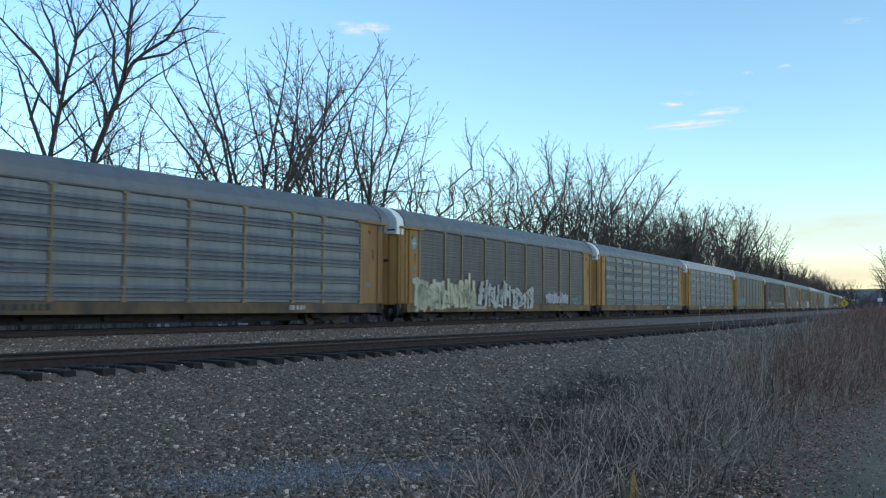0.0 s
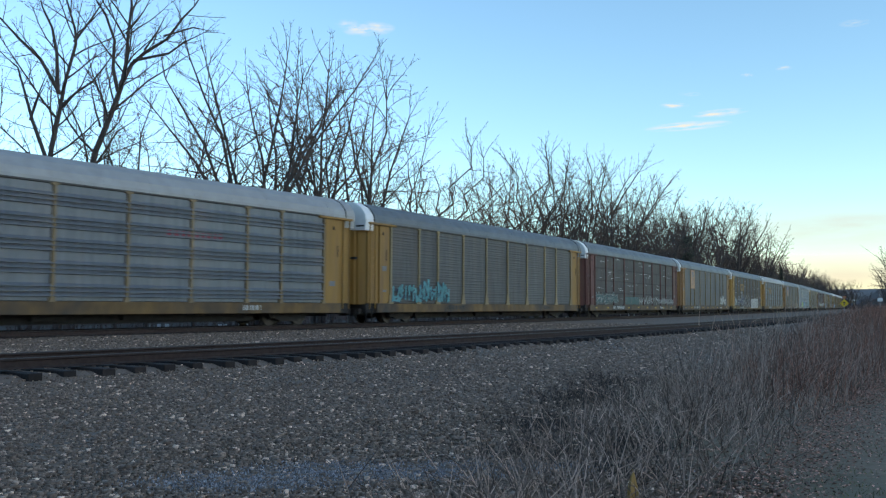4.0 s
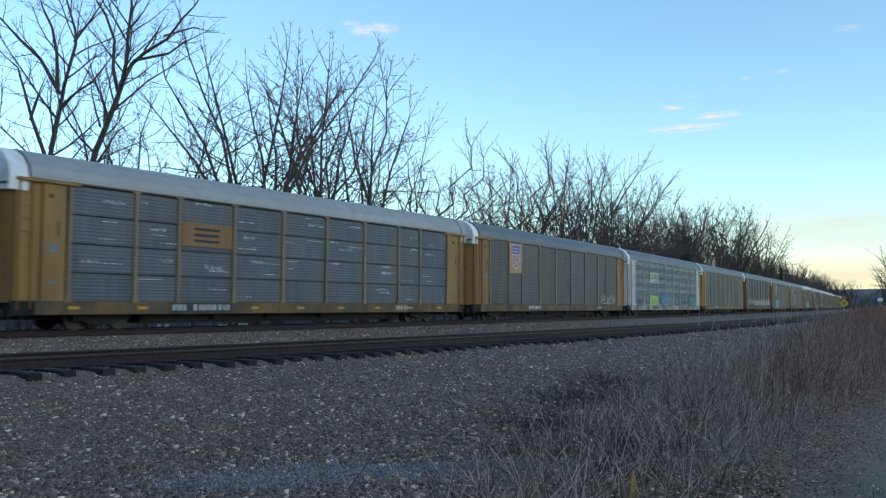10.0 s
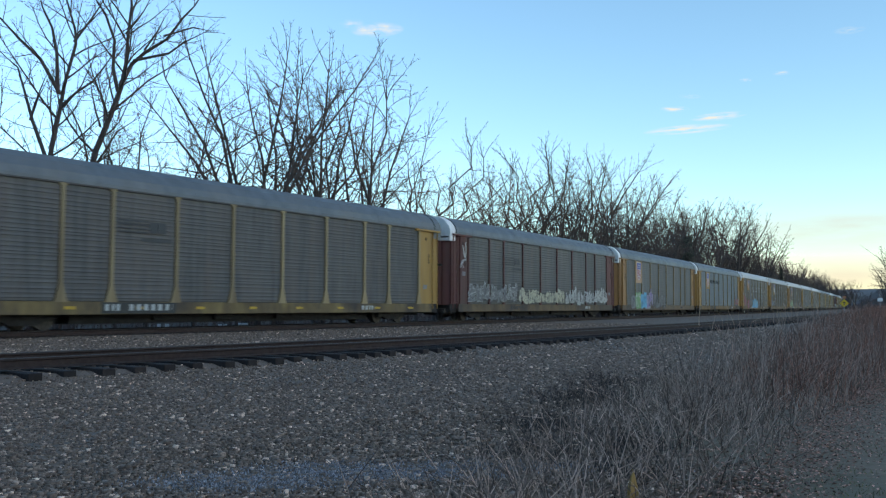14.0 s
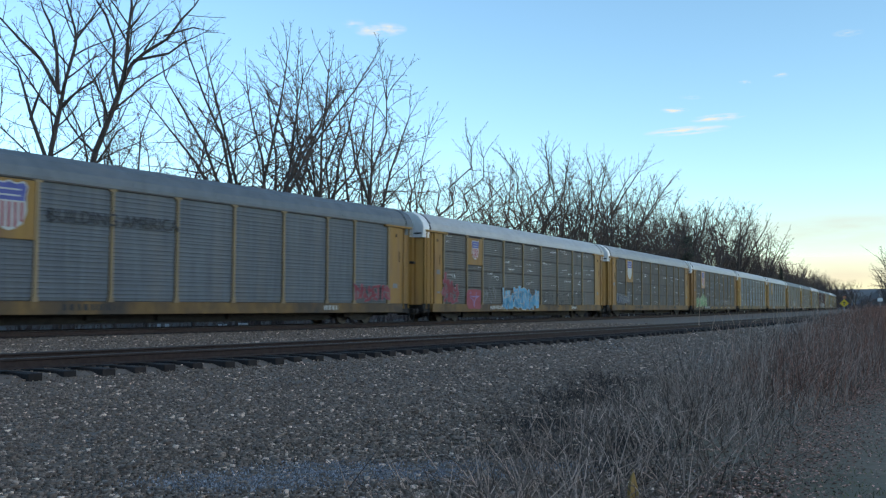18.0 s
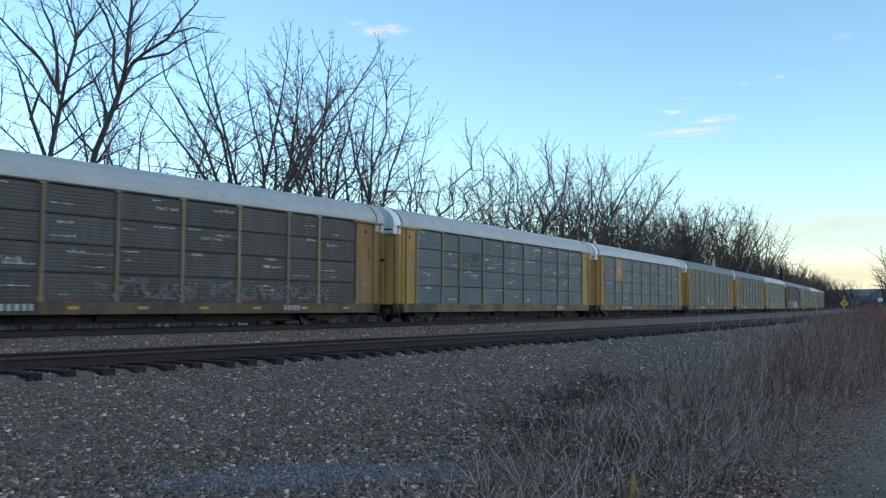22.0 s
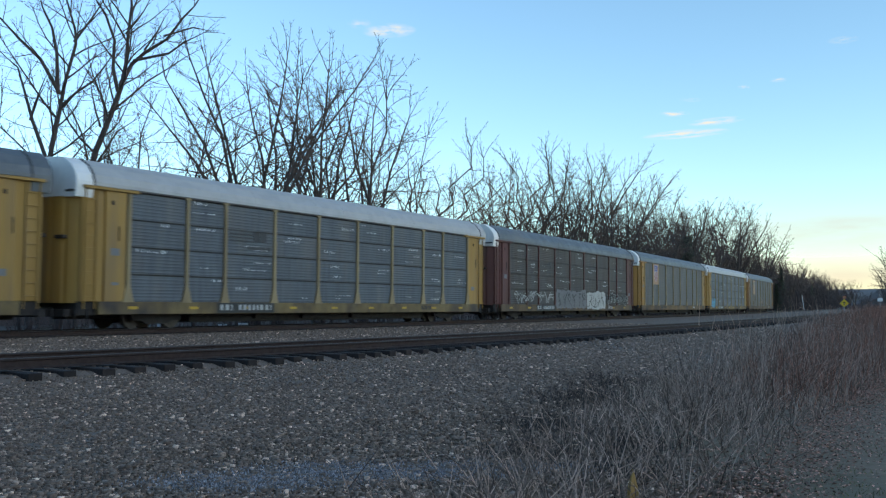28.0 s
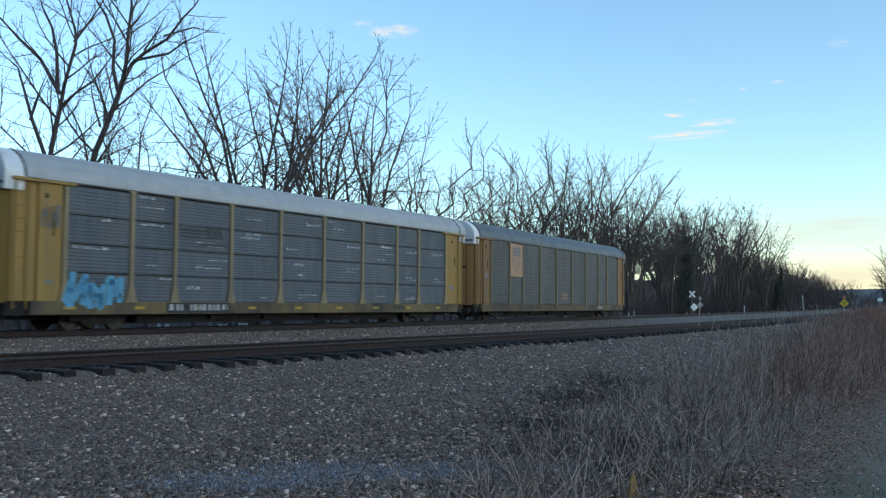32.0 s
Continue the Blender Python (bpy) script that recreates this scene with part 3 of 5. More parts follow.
def ribbon(out, pts, w):
    """Add a flat stroke along (x, z) points to (verts, faces)."""
    verts, faces = out
    base = len(verts)
    n = len(pts)
    for i, (x, z) in enumerate(pts):
        ax, az = pts[max(i - 1, 0)]
        bx, bz = pts[min(i + 1, n - 1)]
        dx, dz = bx - ax, bz - az
        q = math.hypot(dx, dz) or 1
        verts += [(x - dz / q * w / 2, 0, z + dx / q * w / 2), (x + dz / q * w / 2, 0, z - dx / q * w / 2)]
    faces += [(base + 2 * i, base + 2 * i + 1, base + 2 * i + 3, base + 2 * i + 2) for i in range(n - 1)]


def bend(a, b, c, steps=5):
    return [((1 - t) ** 2 * a[0] + 2 * t * (1 - t) * b[0] + t * t * c[0], (1 - t) ** 2 * a[1] + 2 * t * (1 - t) * b[1] + t * t * c[1]) for t in [k / steps for k in range(steps + 1)]]


def letter_strokes(rng, x, z, w, h):
    """Three or four strokes, bent or broken at sharp angles, that read as a sprayed letter without being one."""
    P = lambda u, v: (x + w * (u + rng.uniform(-0.14, 0.14)), z + h * (v + rng.uniform(-0.1, 0.1)))
    out = []
    at = P(rng.choice((0.05, 0.5)), rng.choice((0, 1)))
    for k in range(rng.randint(3, 4)):
        to = P(rng.choice((0.0, 0.5, 1.0)), rng.choice((0.0, 0.35, 0.7, 1.0)))
        via = P(rng.uniform(-0.3, 1.3), rng.uniform(-0.1, 1.1))
        out.append(bend(at, via, to) if rng.random() < 0.5 else [at, via, to])
        at = to if rng.random() < 0.7 else P(rng.random(), rng.choice((0, 1)))
    return out


def spray(car, x0, x1, z0, z1, fill, line, seed, letters=None, solid=False):
    """A sprayed piece: interlocking thick letter strokes with an outline, solid blocks with strokes cut in, or thin strokes alone where fill is ''."""
    rng = random.Random(seed)
    z0, z1 = z0 + LIFT, z1 + LIFT
    h = z1 - z0
    n = letters or max(2, round((x1 - x0) / (0.8 * h)))
    w = (x1 - x0) / n
    for k in range(n):
        body, edge, shade = ([], []), ([], []), ([], [])
        x, z, hh = x0 + k * w, z0 + rng.uniform(0, 0.03 if solid else 0.12) * h, h * (rng.uniform(0.92, 1.02) if solid else rng.uniform(0.75, 1.05))
        if solid:
            out = []
            for m in range(18):
                a = 2 * math.pi * (m + 0.5) / 18
                g = rng.uniform(0.88, 1.06)
                out.append((x + w / 2 + math.copysign(abs(math.cos(a)) ** 0.35, math.cos(a)) * 0.6 * w * g, z + hh / 2 + math.copysign(abs(math.sin(a)) ** 0.35, math.sin(a)) * 0.5 * hh * g))
            body[0].extend((u, 0, v) for u, v in out)
            body[1].append(tuple(range(18)))
            for st in letter_strokes(rng, x + w * 0.15, z + hh * 0.15, w * 0.7, hh * 0.7):
                ribbon(edge, st, hh * 0.05)
        elif fill:
            strokes = letter_strokes(rng, x + w * 0.06, z + hh * 0.08, w * 0.88, hh * 0.84)
            for u in (0.2, 0.78):                    # the letter's uprights, leaning and running to a point
                lean = rng.uniform(-0.15, 0.2) * w
                strokes.append([(x + u * w, z + rng.uniform(0.0, 0.15) * hh), (x + u * w + lean, z + rng.uniform(0.85, 1.2) * hh)])
            for st in strokes:
                g = rng.uniform(0.75, 1.25)
                ribbon(shade, st, 0.25 * hh * g)
                ribbon(body, st, 0.17 * hh * g)
            for st in letter_strokes(rng, x + w * 0.15, z + hh * 0.2, w * 0.7, hh * 0.6)[:2]:
                ribbon(edge, st, hh * 0.035)
        else:
            for st in letter_strokes(rng, x, z, w * 0.98, hh):
                ribbon(edge, st, 0.045 * max(1, h))
        root = None
        for heap, ink, off, name in ((shade, line, 0.0, "spray_outline"), (body, fill, 0.004, "spray_fill"), (edge, line, 0.008, "spray_stroke")):
            if heap[0]:
                ob = put(name, mesh_from(name, *heap, INK[ink]), root or car, (0, SPRAY_Y - off if root is None else -off, 0), (ink + " spray paint on the side"))
                root = root or ob


def bars(car, x0, x1, z0, z1, ink, rows, seed, name="lettering", y=FACE):
    """Lettering too small to read, as plain bars."""
    rng = random.Random(seed)
    bs = []
    if y == FACE:
        z0, z1 = z0 + LIFT, z1 + LIFT
    step = (z1 - z0) / rows
    for r in range(rows):
        x = x0
        while x < x1 - 0.02:
            w = min(rng.uniform(0.5, 1.3) * step, x1 - x)
            bs.append((x, x + w * 0.55, y - 0.004, y, z0 + r * step + step * 0.15, z0 + (r + 1) * step * 0.98))
            x += w
    ob = put(name, boxes(name, INK[ink], *bs), car, label="small lettering on the side")
    ob["kind"] = "stuff"
    return ob


def plate(car, x0, x1, seed):
    """Black number plate on the sill, its marks as bars."""
    ob = put("sill_plate", boxes("sill_plate", M["black"], (x0, x1, -HALF_W - 0.040, -HALF_W - 0.032, Z_SILL0 + 0.03, Z_SILL1 - 0.02)), car, label="black plate with white marks")
    bars(ob, x0 + 0.15, x0 + 0.85, Z_SILL0 + 0.09, Z_SILL1 - 0.08, "white", 1, seed, "mark", -HALF_W - 0.042)
    bars(ob, x0 + 1.15, x1 - 0.15, Z_SILL0 + 0.09, Z_SILL1 - 0.08, "white", 1, seed + 1, "mark", -HALF_W - 0.042)


def reflectors(car, ink="reflect"):
    for k in range(9):
        put("reflector", once(("reflector", ink), lambda: boxes("reflector", INK[ink], (0, 0.42, -HALF_W - 0.040, -HALF_W - 0.032, 0.69, 0.79))), car, (2.6 + k * 2.8, 0, 0))


def shield(car, bay, panel_ink, colours, z0=2.6, z1=4.45, big=1.0):
    """A painted panel in one bay with a striped shield on it."""
    x0, x1, z0, z1 = BAY_X[bay] + 0.08, BAY_X[bay + 1] - 0.08, z0 + LIFT, z1 + LIFT
    mat = INK[panel_ink] if panel_ink in INK else PAINT[panel_ink]
    panel = put("emblem_panel", boxes("emblem_panel", mat, (x0, x1, FACE - 0.02, FACE + 0.01, z0, z1)), car, label="flat painted panel")
    cx, cz, w, h = (x0 + x1) / 2, (z0 + z1) / 2 + 0.1, 0.62 * big, 0.78 * big
    out = [(-1, 0.8), (-0.8, 1.0), (-0.35, 0.9), (0, 1.0), (0.35, 0.9), (0.8, 1.0), (1, 0.8), (0.9, 0.4), (0.98, -0.2), (0.75, -0.7), (0.3, -0.93), (0, -1), (-0.3, -0.93), (-0.75, -0.7), (-0.98, -0.2), (-0.9, 0.4)]
    y = FACE - 0.02
    sh = put("shield", prism("shield", INK[colours[0]], [(cx + u * w, cz + v * h) for u, v in out], y - 0.006, y, "y"), panel, label="shield emblem")
    top = [(-0.93, 0.78), (-0.75, 0.93), (-0.35, 0.84), (0, 0.93), (0.35, 0.84), (0.75, 0.93), (0.93, 0.78), (0.84, 0.38), (0.86, 0.2), (-0.86, 0.2), (-0.84, 0.38)]
    put("shield_top", prism("shield_top", INK[colours[1]], [(cx + u * w, cz + v * h) for u, v in top], y - 0.010, y - 0.006, "y"), panel)
    for r in range(2):
        put("bar", boxes("bar", INK[colours[0]], (cx - 0.6 * w, cx + 0.6 * w, y - 0.014, y - 0.010, cz + h * (0.36 + 0.24 * r), cz + h * (0.43 + 0.24 * r))), panel)
    if colours[2]:
        for k in range(-2, 3):
            lo = -0.62 if abs(k) == 2 else -0.86
            put("stripe", boxes("stripe", INK[colours[2]], (cx + (k * 0.34 - 0.085) * w, cx + (k * 0.34 + 0.085) * w, y - 0.010, y - 0.006, cz + lo * h, cz + 0.14 * h)), panel)


def mark(car, bay, panel_ink, ink, style):
    """A railway's mark as plain shapes: 'boxed' blocks on a light panel, 'frame' strokes, or 'lines' with a block."""
    x0, x1 = BAY_X[bay] + 0.12, BAY_X[bay + 1] - 0.12
    cx, w = (x0 + x1) / 2, x1 - x0
    if panel_ink:
        mat = INK[panel_ink] if panel_ink in INK else PAINT[panel_ink]
        put("mark_panel", boxes("mark_panel", mat, (x0, x1, FACE - 0.018, FACE + 0.01, 2.75 + LIFT, 3.62 + LIFT)), car, label="painted panel with a railway mark")
    y = FACE - 0.019 if panel_ink else FACE
    if style == "boxed":
        bs = [(cx - 0.75 + 0.52 * k, cx - 0.36 + 0.52 * k, y - 0.004, y, 3.05, 3.48) for k in range(3)] + [(cx - 0.8, cx + 0.75, y - 0.004, y, 2.86, 2.93)]
    elif style == "frame":
        bs = [(cx - 0.7, cx + 0.6, y - 0.004, y, 2.92 + 0.22 * k, 3.02 + 0.22 * k) for k in range(3)]
    else:
        bs = [(cx - 1.2, cx + 0.1, y - 0.004, y, 3.48 - 0.13 * k, 3.53 - 0.13 * k) for k in range(4)] + [(cx + 0.15, cx + 0.5, y - 0.004, y, 3.12, 3.5), (cx + 0.55, cx + 0.9, y - 0.004, y, 3.12, 3.5), (cx - 0.2, cx + 1.15, y - 0.004, y, 2.8, 2.92)]
    for b in bs:
        b = (*b[:4], b[4] + LIFT, b[5] + LIFT)
        put("mark", boxes("mark", INK[ink], b), car, label="railway mark on the side")


def round_emblem(car, ink):
    ring = [(2.08 + 0.24 * math.cos(2 * math.pi * k / 20), 4.0 + 0.33 * math.sin(2 * math.pi * k / 20)) for k in range(20)]
    disc = put("round_emblem", prism("round_emblem", INK[ink], ring, -HALF_W - 0.008, -HALF_W + 0.002, "y"), car, label="round blue-green emblem")
    put("cross", boxes("cross", INK["white"], (2.05, 2.11, -HALF_W - 0.012, -HALF_W - 0.008, 3.77, 4.23), (1.91, 2.25, -HALF_W - 0.012, -HALF_W - 0.008, 3.95, 4.02)), disc)


def slot_daylight_specks(variant):
    """White specks painted for daylight through the slots: close rows in patches, thickest in the lower half."""
    rng = random.Random(90 + variant)
    verts, faces = [], []
    row_h = (Z_EAVE - Z_SILL1 - 0.06) / 4

    def speck(x, z, w, h):
        n = len(verts)
        lean = rng.uniform(-0.012, 0.012)
        verts.extend([(x, FACE + 0.006, z), (x + w, FACE + 0.006, z), (x + w + lean, FACE + 0.006, z + h), (x + lean, FACE + 0.006, z + h)])
        faces.append((n, n + 1, n + 2, n + 3))

    for b in range(9):
        for r in range(4):
            for patch in range(rng.choice((0, 1, 1, 2, 2, 3) if r in (1, 2) else (0, 0, 1, 1, 2))):
                x0 = BAY_X[b] + 0.18 + rng.uniform(0, BAYS[b] * 0.6)
                x1 = min(x0 + rng.uniform(0.25, 1.1), BAY_X[b + 1] - 0.18)
                z = Z_SILL1 + row_h * (r + rng.choice((0.2, 0.34, 0.5, 0.66, 0.82)))
                tall = rng.random() < 0.45
                x = x0
                while x < x1:
                    if tall:
                        speck(x, z, rng.uniform(0.015, 0.035), rng.uniform(0.05, 0.13))
                        x += rng.uniform(0.06, 0.16)
                    else:
                        w = rng.uniform(0.03, 0.14)
                        speck(x, z, w, rng.uniform(0.014, 0.03))
                        x += w + rng.uniform(0.03, 0.16)
    # Near-white quads on the sheet; nothing is cut through it.
    return mesh_from("slot_daylight_specks", verts, faces, M["slot_daylight"])


def placards(car, seed):
    rng = random.Random(seed)
    for x, z, w, h in ((1.85, 2.5, 0.36, 0.24), (PITCH - 2.2, 1.7, 0.36, 0.22), (1.9, 1.5, 0.3, 0.1)):
        if rng.random() < 0.75:
            put("placard", once(("placard", w, h), lambda: boxes("placard", INK["grey"], (0, w, -0.006, 0, 0, h))), car, (x, -HALF_W - 0.002, z), "small notice plate")
    for x in (1.85, PITCH - 2.0):
        put("latch", once("latch", lambda: boxes("latch", M["under"], (0, 0.09, -0.03, 0, 0, 0.14))), car, (x, -HALF_W - 0.002, 4.2), "dark latch")
        put("handle", once("handle", lambda: boxes("handle", M["under"], (0.3, 0.34, -0.02, 0, -1.2, -0.7))), car, (x, -HALF_W - 0.002, 4.2), "dark upright handle")


def slogan(car, words, x, z, size, ink):
    cu = bpy.data.curves.new("slogan", "FONT")
    cu.body, cu.size, cu.extrude = words, size, 0.004
    tmp = bpy.data.objects.new("tmp", cu)
    me = bpy.data.meshes.new_from_object(tmp)
    bpy.data.objects.remove(tmp)
    me.materials.append(INK[ink])
    ob = put("slogan", me, car, (x, FACE - 0.065, z + LIFT), "dark lettering")
    ob.rotation_euler[0] = math.pi / 2


def dress():
    C = {i - 1: c for i, c in enumerate(TRAIN)}
    for i, c in C.items():
        placards(c, i + 50)
        if CARS[i + 1][4] == "rows":
            put("slotted_strip", once(("slot_daylight_specks", i % 3), lambda: slot_daylight_specks(i % 3)), c, label="white specks painted for daylight through slots in the sheets")["kind"] = "stuff"
        if i in (4, 5, 6, 7, 10, 16, 18, 19, 20, 21, 22, 24):
            plate(c, 6.8, 10.0, i * 3 + 200)
            reflectors(c)
        else:
            bars(c, 8.2, 10.2, Z_SILL0 + 0.1, Z_SILL1 - 0.08, "black" if i % 2 else "white", 1, i + 300, y=-HALF_W - 0.032)
        bars(c, PITCH - 7.4, PITCH - 6.4, Z_SILL0 + 0.1, Z_SILL1 - 0.1, "white" if i % 3 else "black", 1, i + 340, y=-HALF_W - 0.032)
    mark(C[-1], 1, "", "black", "boxed")
    round_emblem(C[0], "teal")
    bars(C[1], 7.2, 9.6, 3.15, 3.4, "black", 1, 4)
    bars(C[2], 17.4, 20.2, 3.0, 3.3, "emblem_red", 1, 6)
    spray(C[3], 2.6, 8.5, 0.75, 1.7, "teal", "navy", 7)
    mark(C[4], 2, "", "soot", "lines")
    shield(C[5], 1, "orange", ("tan_fade", "grey", "tan_fade"), 2.5, 4.4)
    mark(C[6], 2, "pale", "black", "boxed")
    bars(C[6], 7.2, 8.9, 2.35, 2.6, "white", 1, 13)
    mark(C[7], 2, "tan", "black", "frame")
    shield(C[8], 1, "orange", ("white", "emblem_blue", "emblem_red"))
    mark(C[9], 2, "cream", "grey", "lines")
    mark(C[10], 2, "", "soot", "lines")
    spray(C[11], 2.5, 9.0, 0.75, 1.9, "grey", "white", 26)
    spray(C[11], 9.4, 17.0, 0.75, 1.6, "cream", "grey", 27)
    spray(C[11], 17.2, 26.0, 0.75, 1.7, "white", "grey", 28)
    spray(C[11], 1.6, 2.2, 2.6, 4.2, "", "white", 29, 1)
    mark(C[11], 2, "", "soot", "lines")
    shield(C[12], 1, "orange", ("white", "emblem_blue", "emblem_red"))
    shield(C[13], 1, "yellow", ("white", "emblem_blue", "emblem_red"))
    slogan(C[13], "BUILDING AMERICA", 7.5, 3.25, 0.6, "black")
    shield(C[14], 1, "yellow", ("white", "emblem_blue", "emblem_red"), 2.9, 4.4, 0.7)
    shield(C[15], 1, "yellow", ("white", "emblem_blue", ""))
    spray(C[15], 2.5, 6.2, 0.75, 1.65, "navy", "white", 40)
    shield(C[16], 1, "orange", ("white", "emblem_blue", "emblem_red"))
    spray(C[16], 2.4, 8.0, 0.5, 1.7, "green", "cream", 41)
    spray(C[16], 12.0, 24.0, 0.8, 1.4, "", "grey", 42)
    mark(C[17], 2, "", "soot", "lines")
    shield(C[18], 1, "yellow", ("white", "emblem_blue", "emblem_red"), 2.6, 4.4, 0.65)
    round_emblem(C[19], "teal")
    mark(C[21], 2, "", "soot", "lines")
    mark(C[22], 2, "", "soot", "lines")
    shield(C[23], 1, "orange", ("white", "emblem_blue", "emblem_red"))
    mark(C[24], 2, "", "soot", "lines")
    shield(C[25], 1, "orange", ("tan_fade", "grey", ""), 2.4, 4.4)
    bars(C[25], 14.0, 15.0, 1.0, 1.5, "orange", 2, 52)
    for car, x0, x1, z0, z1, fill, line, seed, *more in (
        (0, 2.0, 8.8, 0.35, 1.95, "cream", "moss", 1, 7), (0, 9.2, 16.9, 0.35, 1.75, "white", "black", 2, 7), (0, 18.9, 22.8, 0.75, 1.4, "white", "purple", 3), (0, 23.6, 25.4, 0.75, 1.3, "", "teal", 4),
        (1, 20.7, 26.0, 0.75, 1.6, "", "teal", 5), (4, 2.7, 8.2, 0.75, 1.6, "dark_teal", "white", 8, 6), (4, 10.2, 14.0, 0.75, 1.4, "dark_teal", "grey", 9, 3, True), (4, 14.2, 20.0, 0.75, 1.4, "", "white", 10), (4, 20.3, 26.0, 0.78, 1.3, "grey", "white", 11),
        (5, 21.2, 25.0, 0.75, 1.7, "white", "grey", 12), (6, 2.7, 4.2, 0.72, 1.8, "white", "teal", 14), (6, 4.6, 10.4, 0.55, 2.0, "navy", "white", 15, 4), (6, 10.8, 15.9, 0.32, 1.85, "black", "white", 16, 5), (6, 16.4, 22.9, 0.35, 1.75, "white", "black", 17, 6, True),
        (8, 21.9, 25.6, 0.75, 1.5, "", "cream", 19, 5), (9, 2.6, 4.6, 0.75, 1.4, "", "navy", 20), (9, 7.2, 9.7, 0.7, 1.6, "lime", "green", 21, 3, True), (9, 11.4, 13.9, 0.7, 1.7, "blue", "purple", 22, 3), (9, 16.8, 22.4, 0.75, 1.6, "", "navy", 24), (9, 22.9, 25.4, 0.5, 1.7, "teal", "black", 25),
        (12, 3.9, 5.1, 0.4, 1.5, "grey", "black", 34, 1, True), (12, 5.2, 6.8, 0.35, 1.85, "green", "white", 30, 2, True), (12, 6.8, 8.6, 0.4, 1.8, "blue", "navy", 31, 2, True), (12, 8.6, 10.7, 0.4, 1.75, "purple", "white", 32, 2), (12, 10.9, 15.5, 0.4, 1.6, "grey", "black", 33, 5),
        (13, 23.3, 26.0, 0.75, 1.55, "red", "grey", 35), (14, 2.5, 4.2, 0.7, 2.0, "red", "grey", 36, 2), (14, 5.3, 6.8, 0.4, 1.6, "red", "purple", 37, 1, True), (14, 7.2, 9.2, 0.75, 1.6, "", "grey", 39), (14, 9.8, 15.3, 0.35, 1.65, "blue", "white", 38, 7), (14, 15.8, 23.5, 0.6, 1.55, "", "black", 40),
        (19, 10.0, 14.8, 0.75, 1.8, "", "white", 43), (22, 3.2, 9.6, 0.8, 1.5, "", "white", 45), (22, 10.2, 16.0, 0.4, 1.75, "grey", "black", 46, 6, True), (22, 16.3, 20.3, 0.35, 1.7, "white", "black", 48, 4, True), (22, 20.8, 26.2, 0.7, 1.55, "black", "white", 49),
        (24, 2.7, 4.9, 0.4, 1.6, "blue", "teal", 50, 3),
    ):
        spray(C[car], x0, x1, z0, z1, fill, line, seed, *more)
    spray(C[24], 1.72, 2.42, 3.0, 3.7, "", "grey", 58, 3)


INK["soot"] = flat_colour("faded_black_paint", (0.05, 0.052, 0.055))
INK["tan_fade"] = flat_colour("faded_pale_paint", (0.34, 0.22, 0.15))
dress()


# ---- stones, weeds and the path beside the line ----
LINE_S = np.arange(-160.0, 700.0, 1.0)
LINE_XY = np.array([line_point(float(v), 0.0)[:2] for v in LINE_S])


def lat_of(x, y):
    """How far a place lies from the line, and how far along it."""
    s = (x - 3.627) * math.sin(0.49) + (y - 57.292) * math.cos(0.49)
    for k in range(5):
        a = heading(s)
        dx, dy = x - np.interp(s, LINE_S, LINE_XY[:, 0]), y - np.interp(s, LINE_S, LINE_XY[:, 1])
        s = np.clip(s + dx * np.sin(a) + dy * np.cos(a), -158, 698)
    return dx * np.cos(a) - dy * np.sin(a), s


def verge_of(x, y):
    dx, dy, a = x - 3.155, y - 54.772, 0.490745
    s = dx * math.sin(a) + dy * math.cos(a)
    return dx * math.cos(a) - dy * math.sin(a) + 0.000135 * s * s, s


def bed_z(lat):
    return np.interp(lat, [b[0] for b in BED], [b[1] for b in BED])


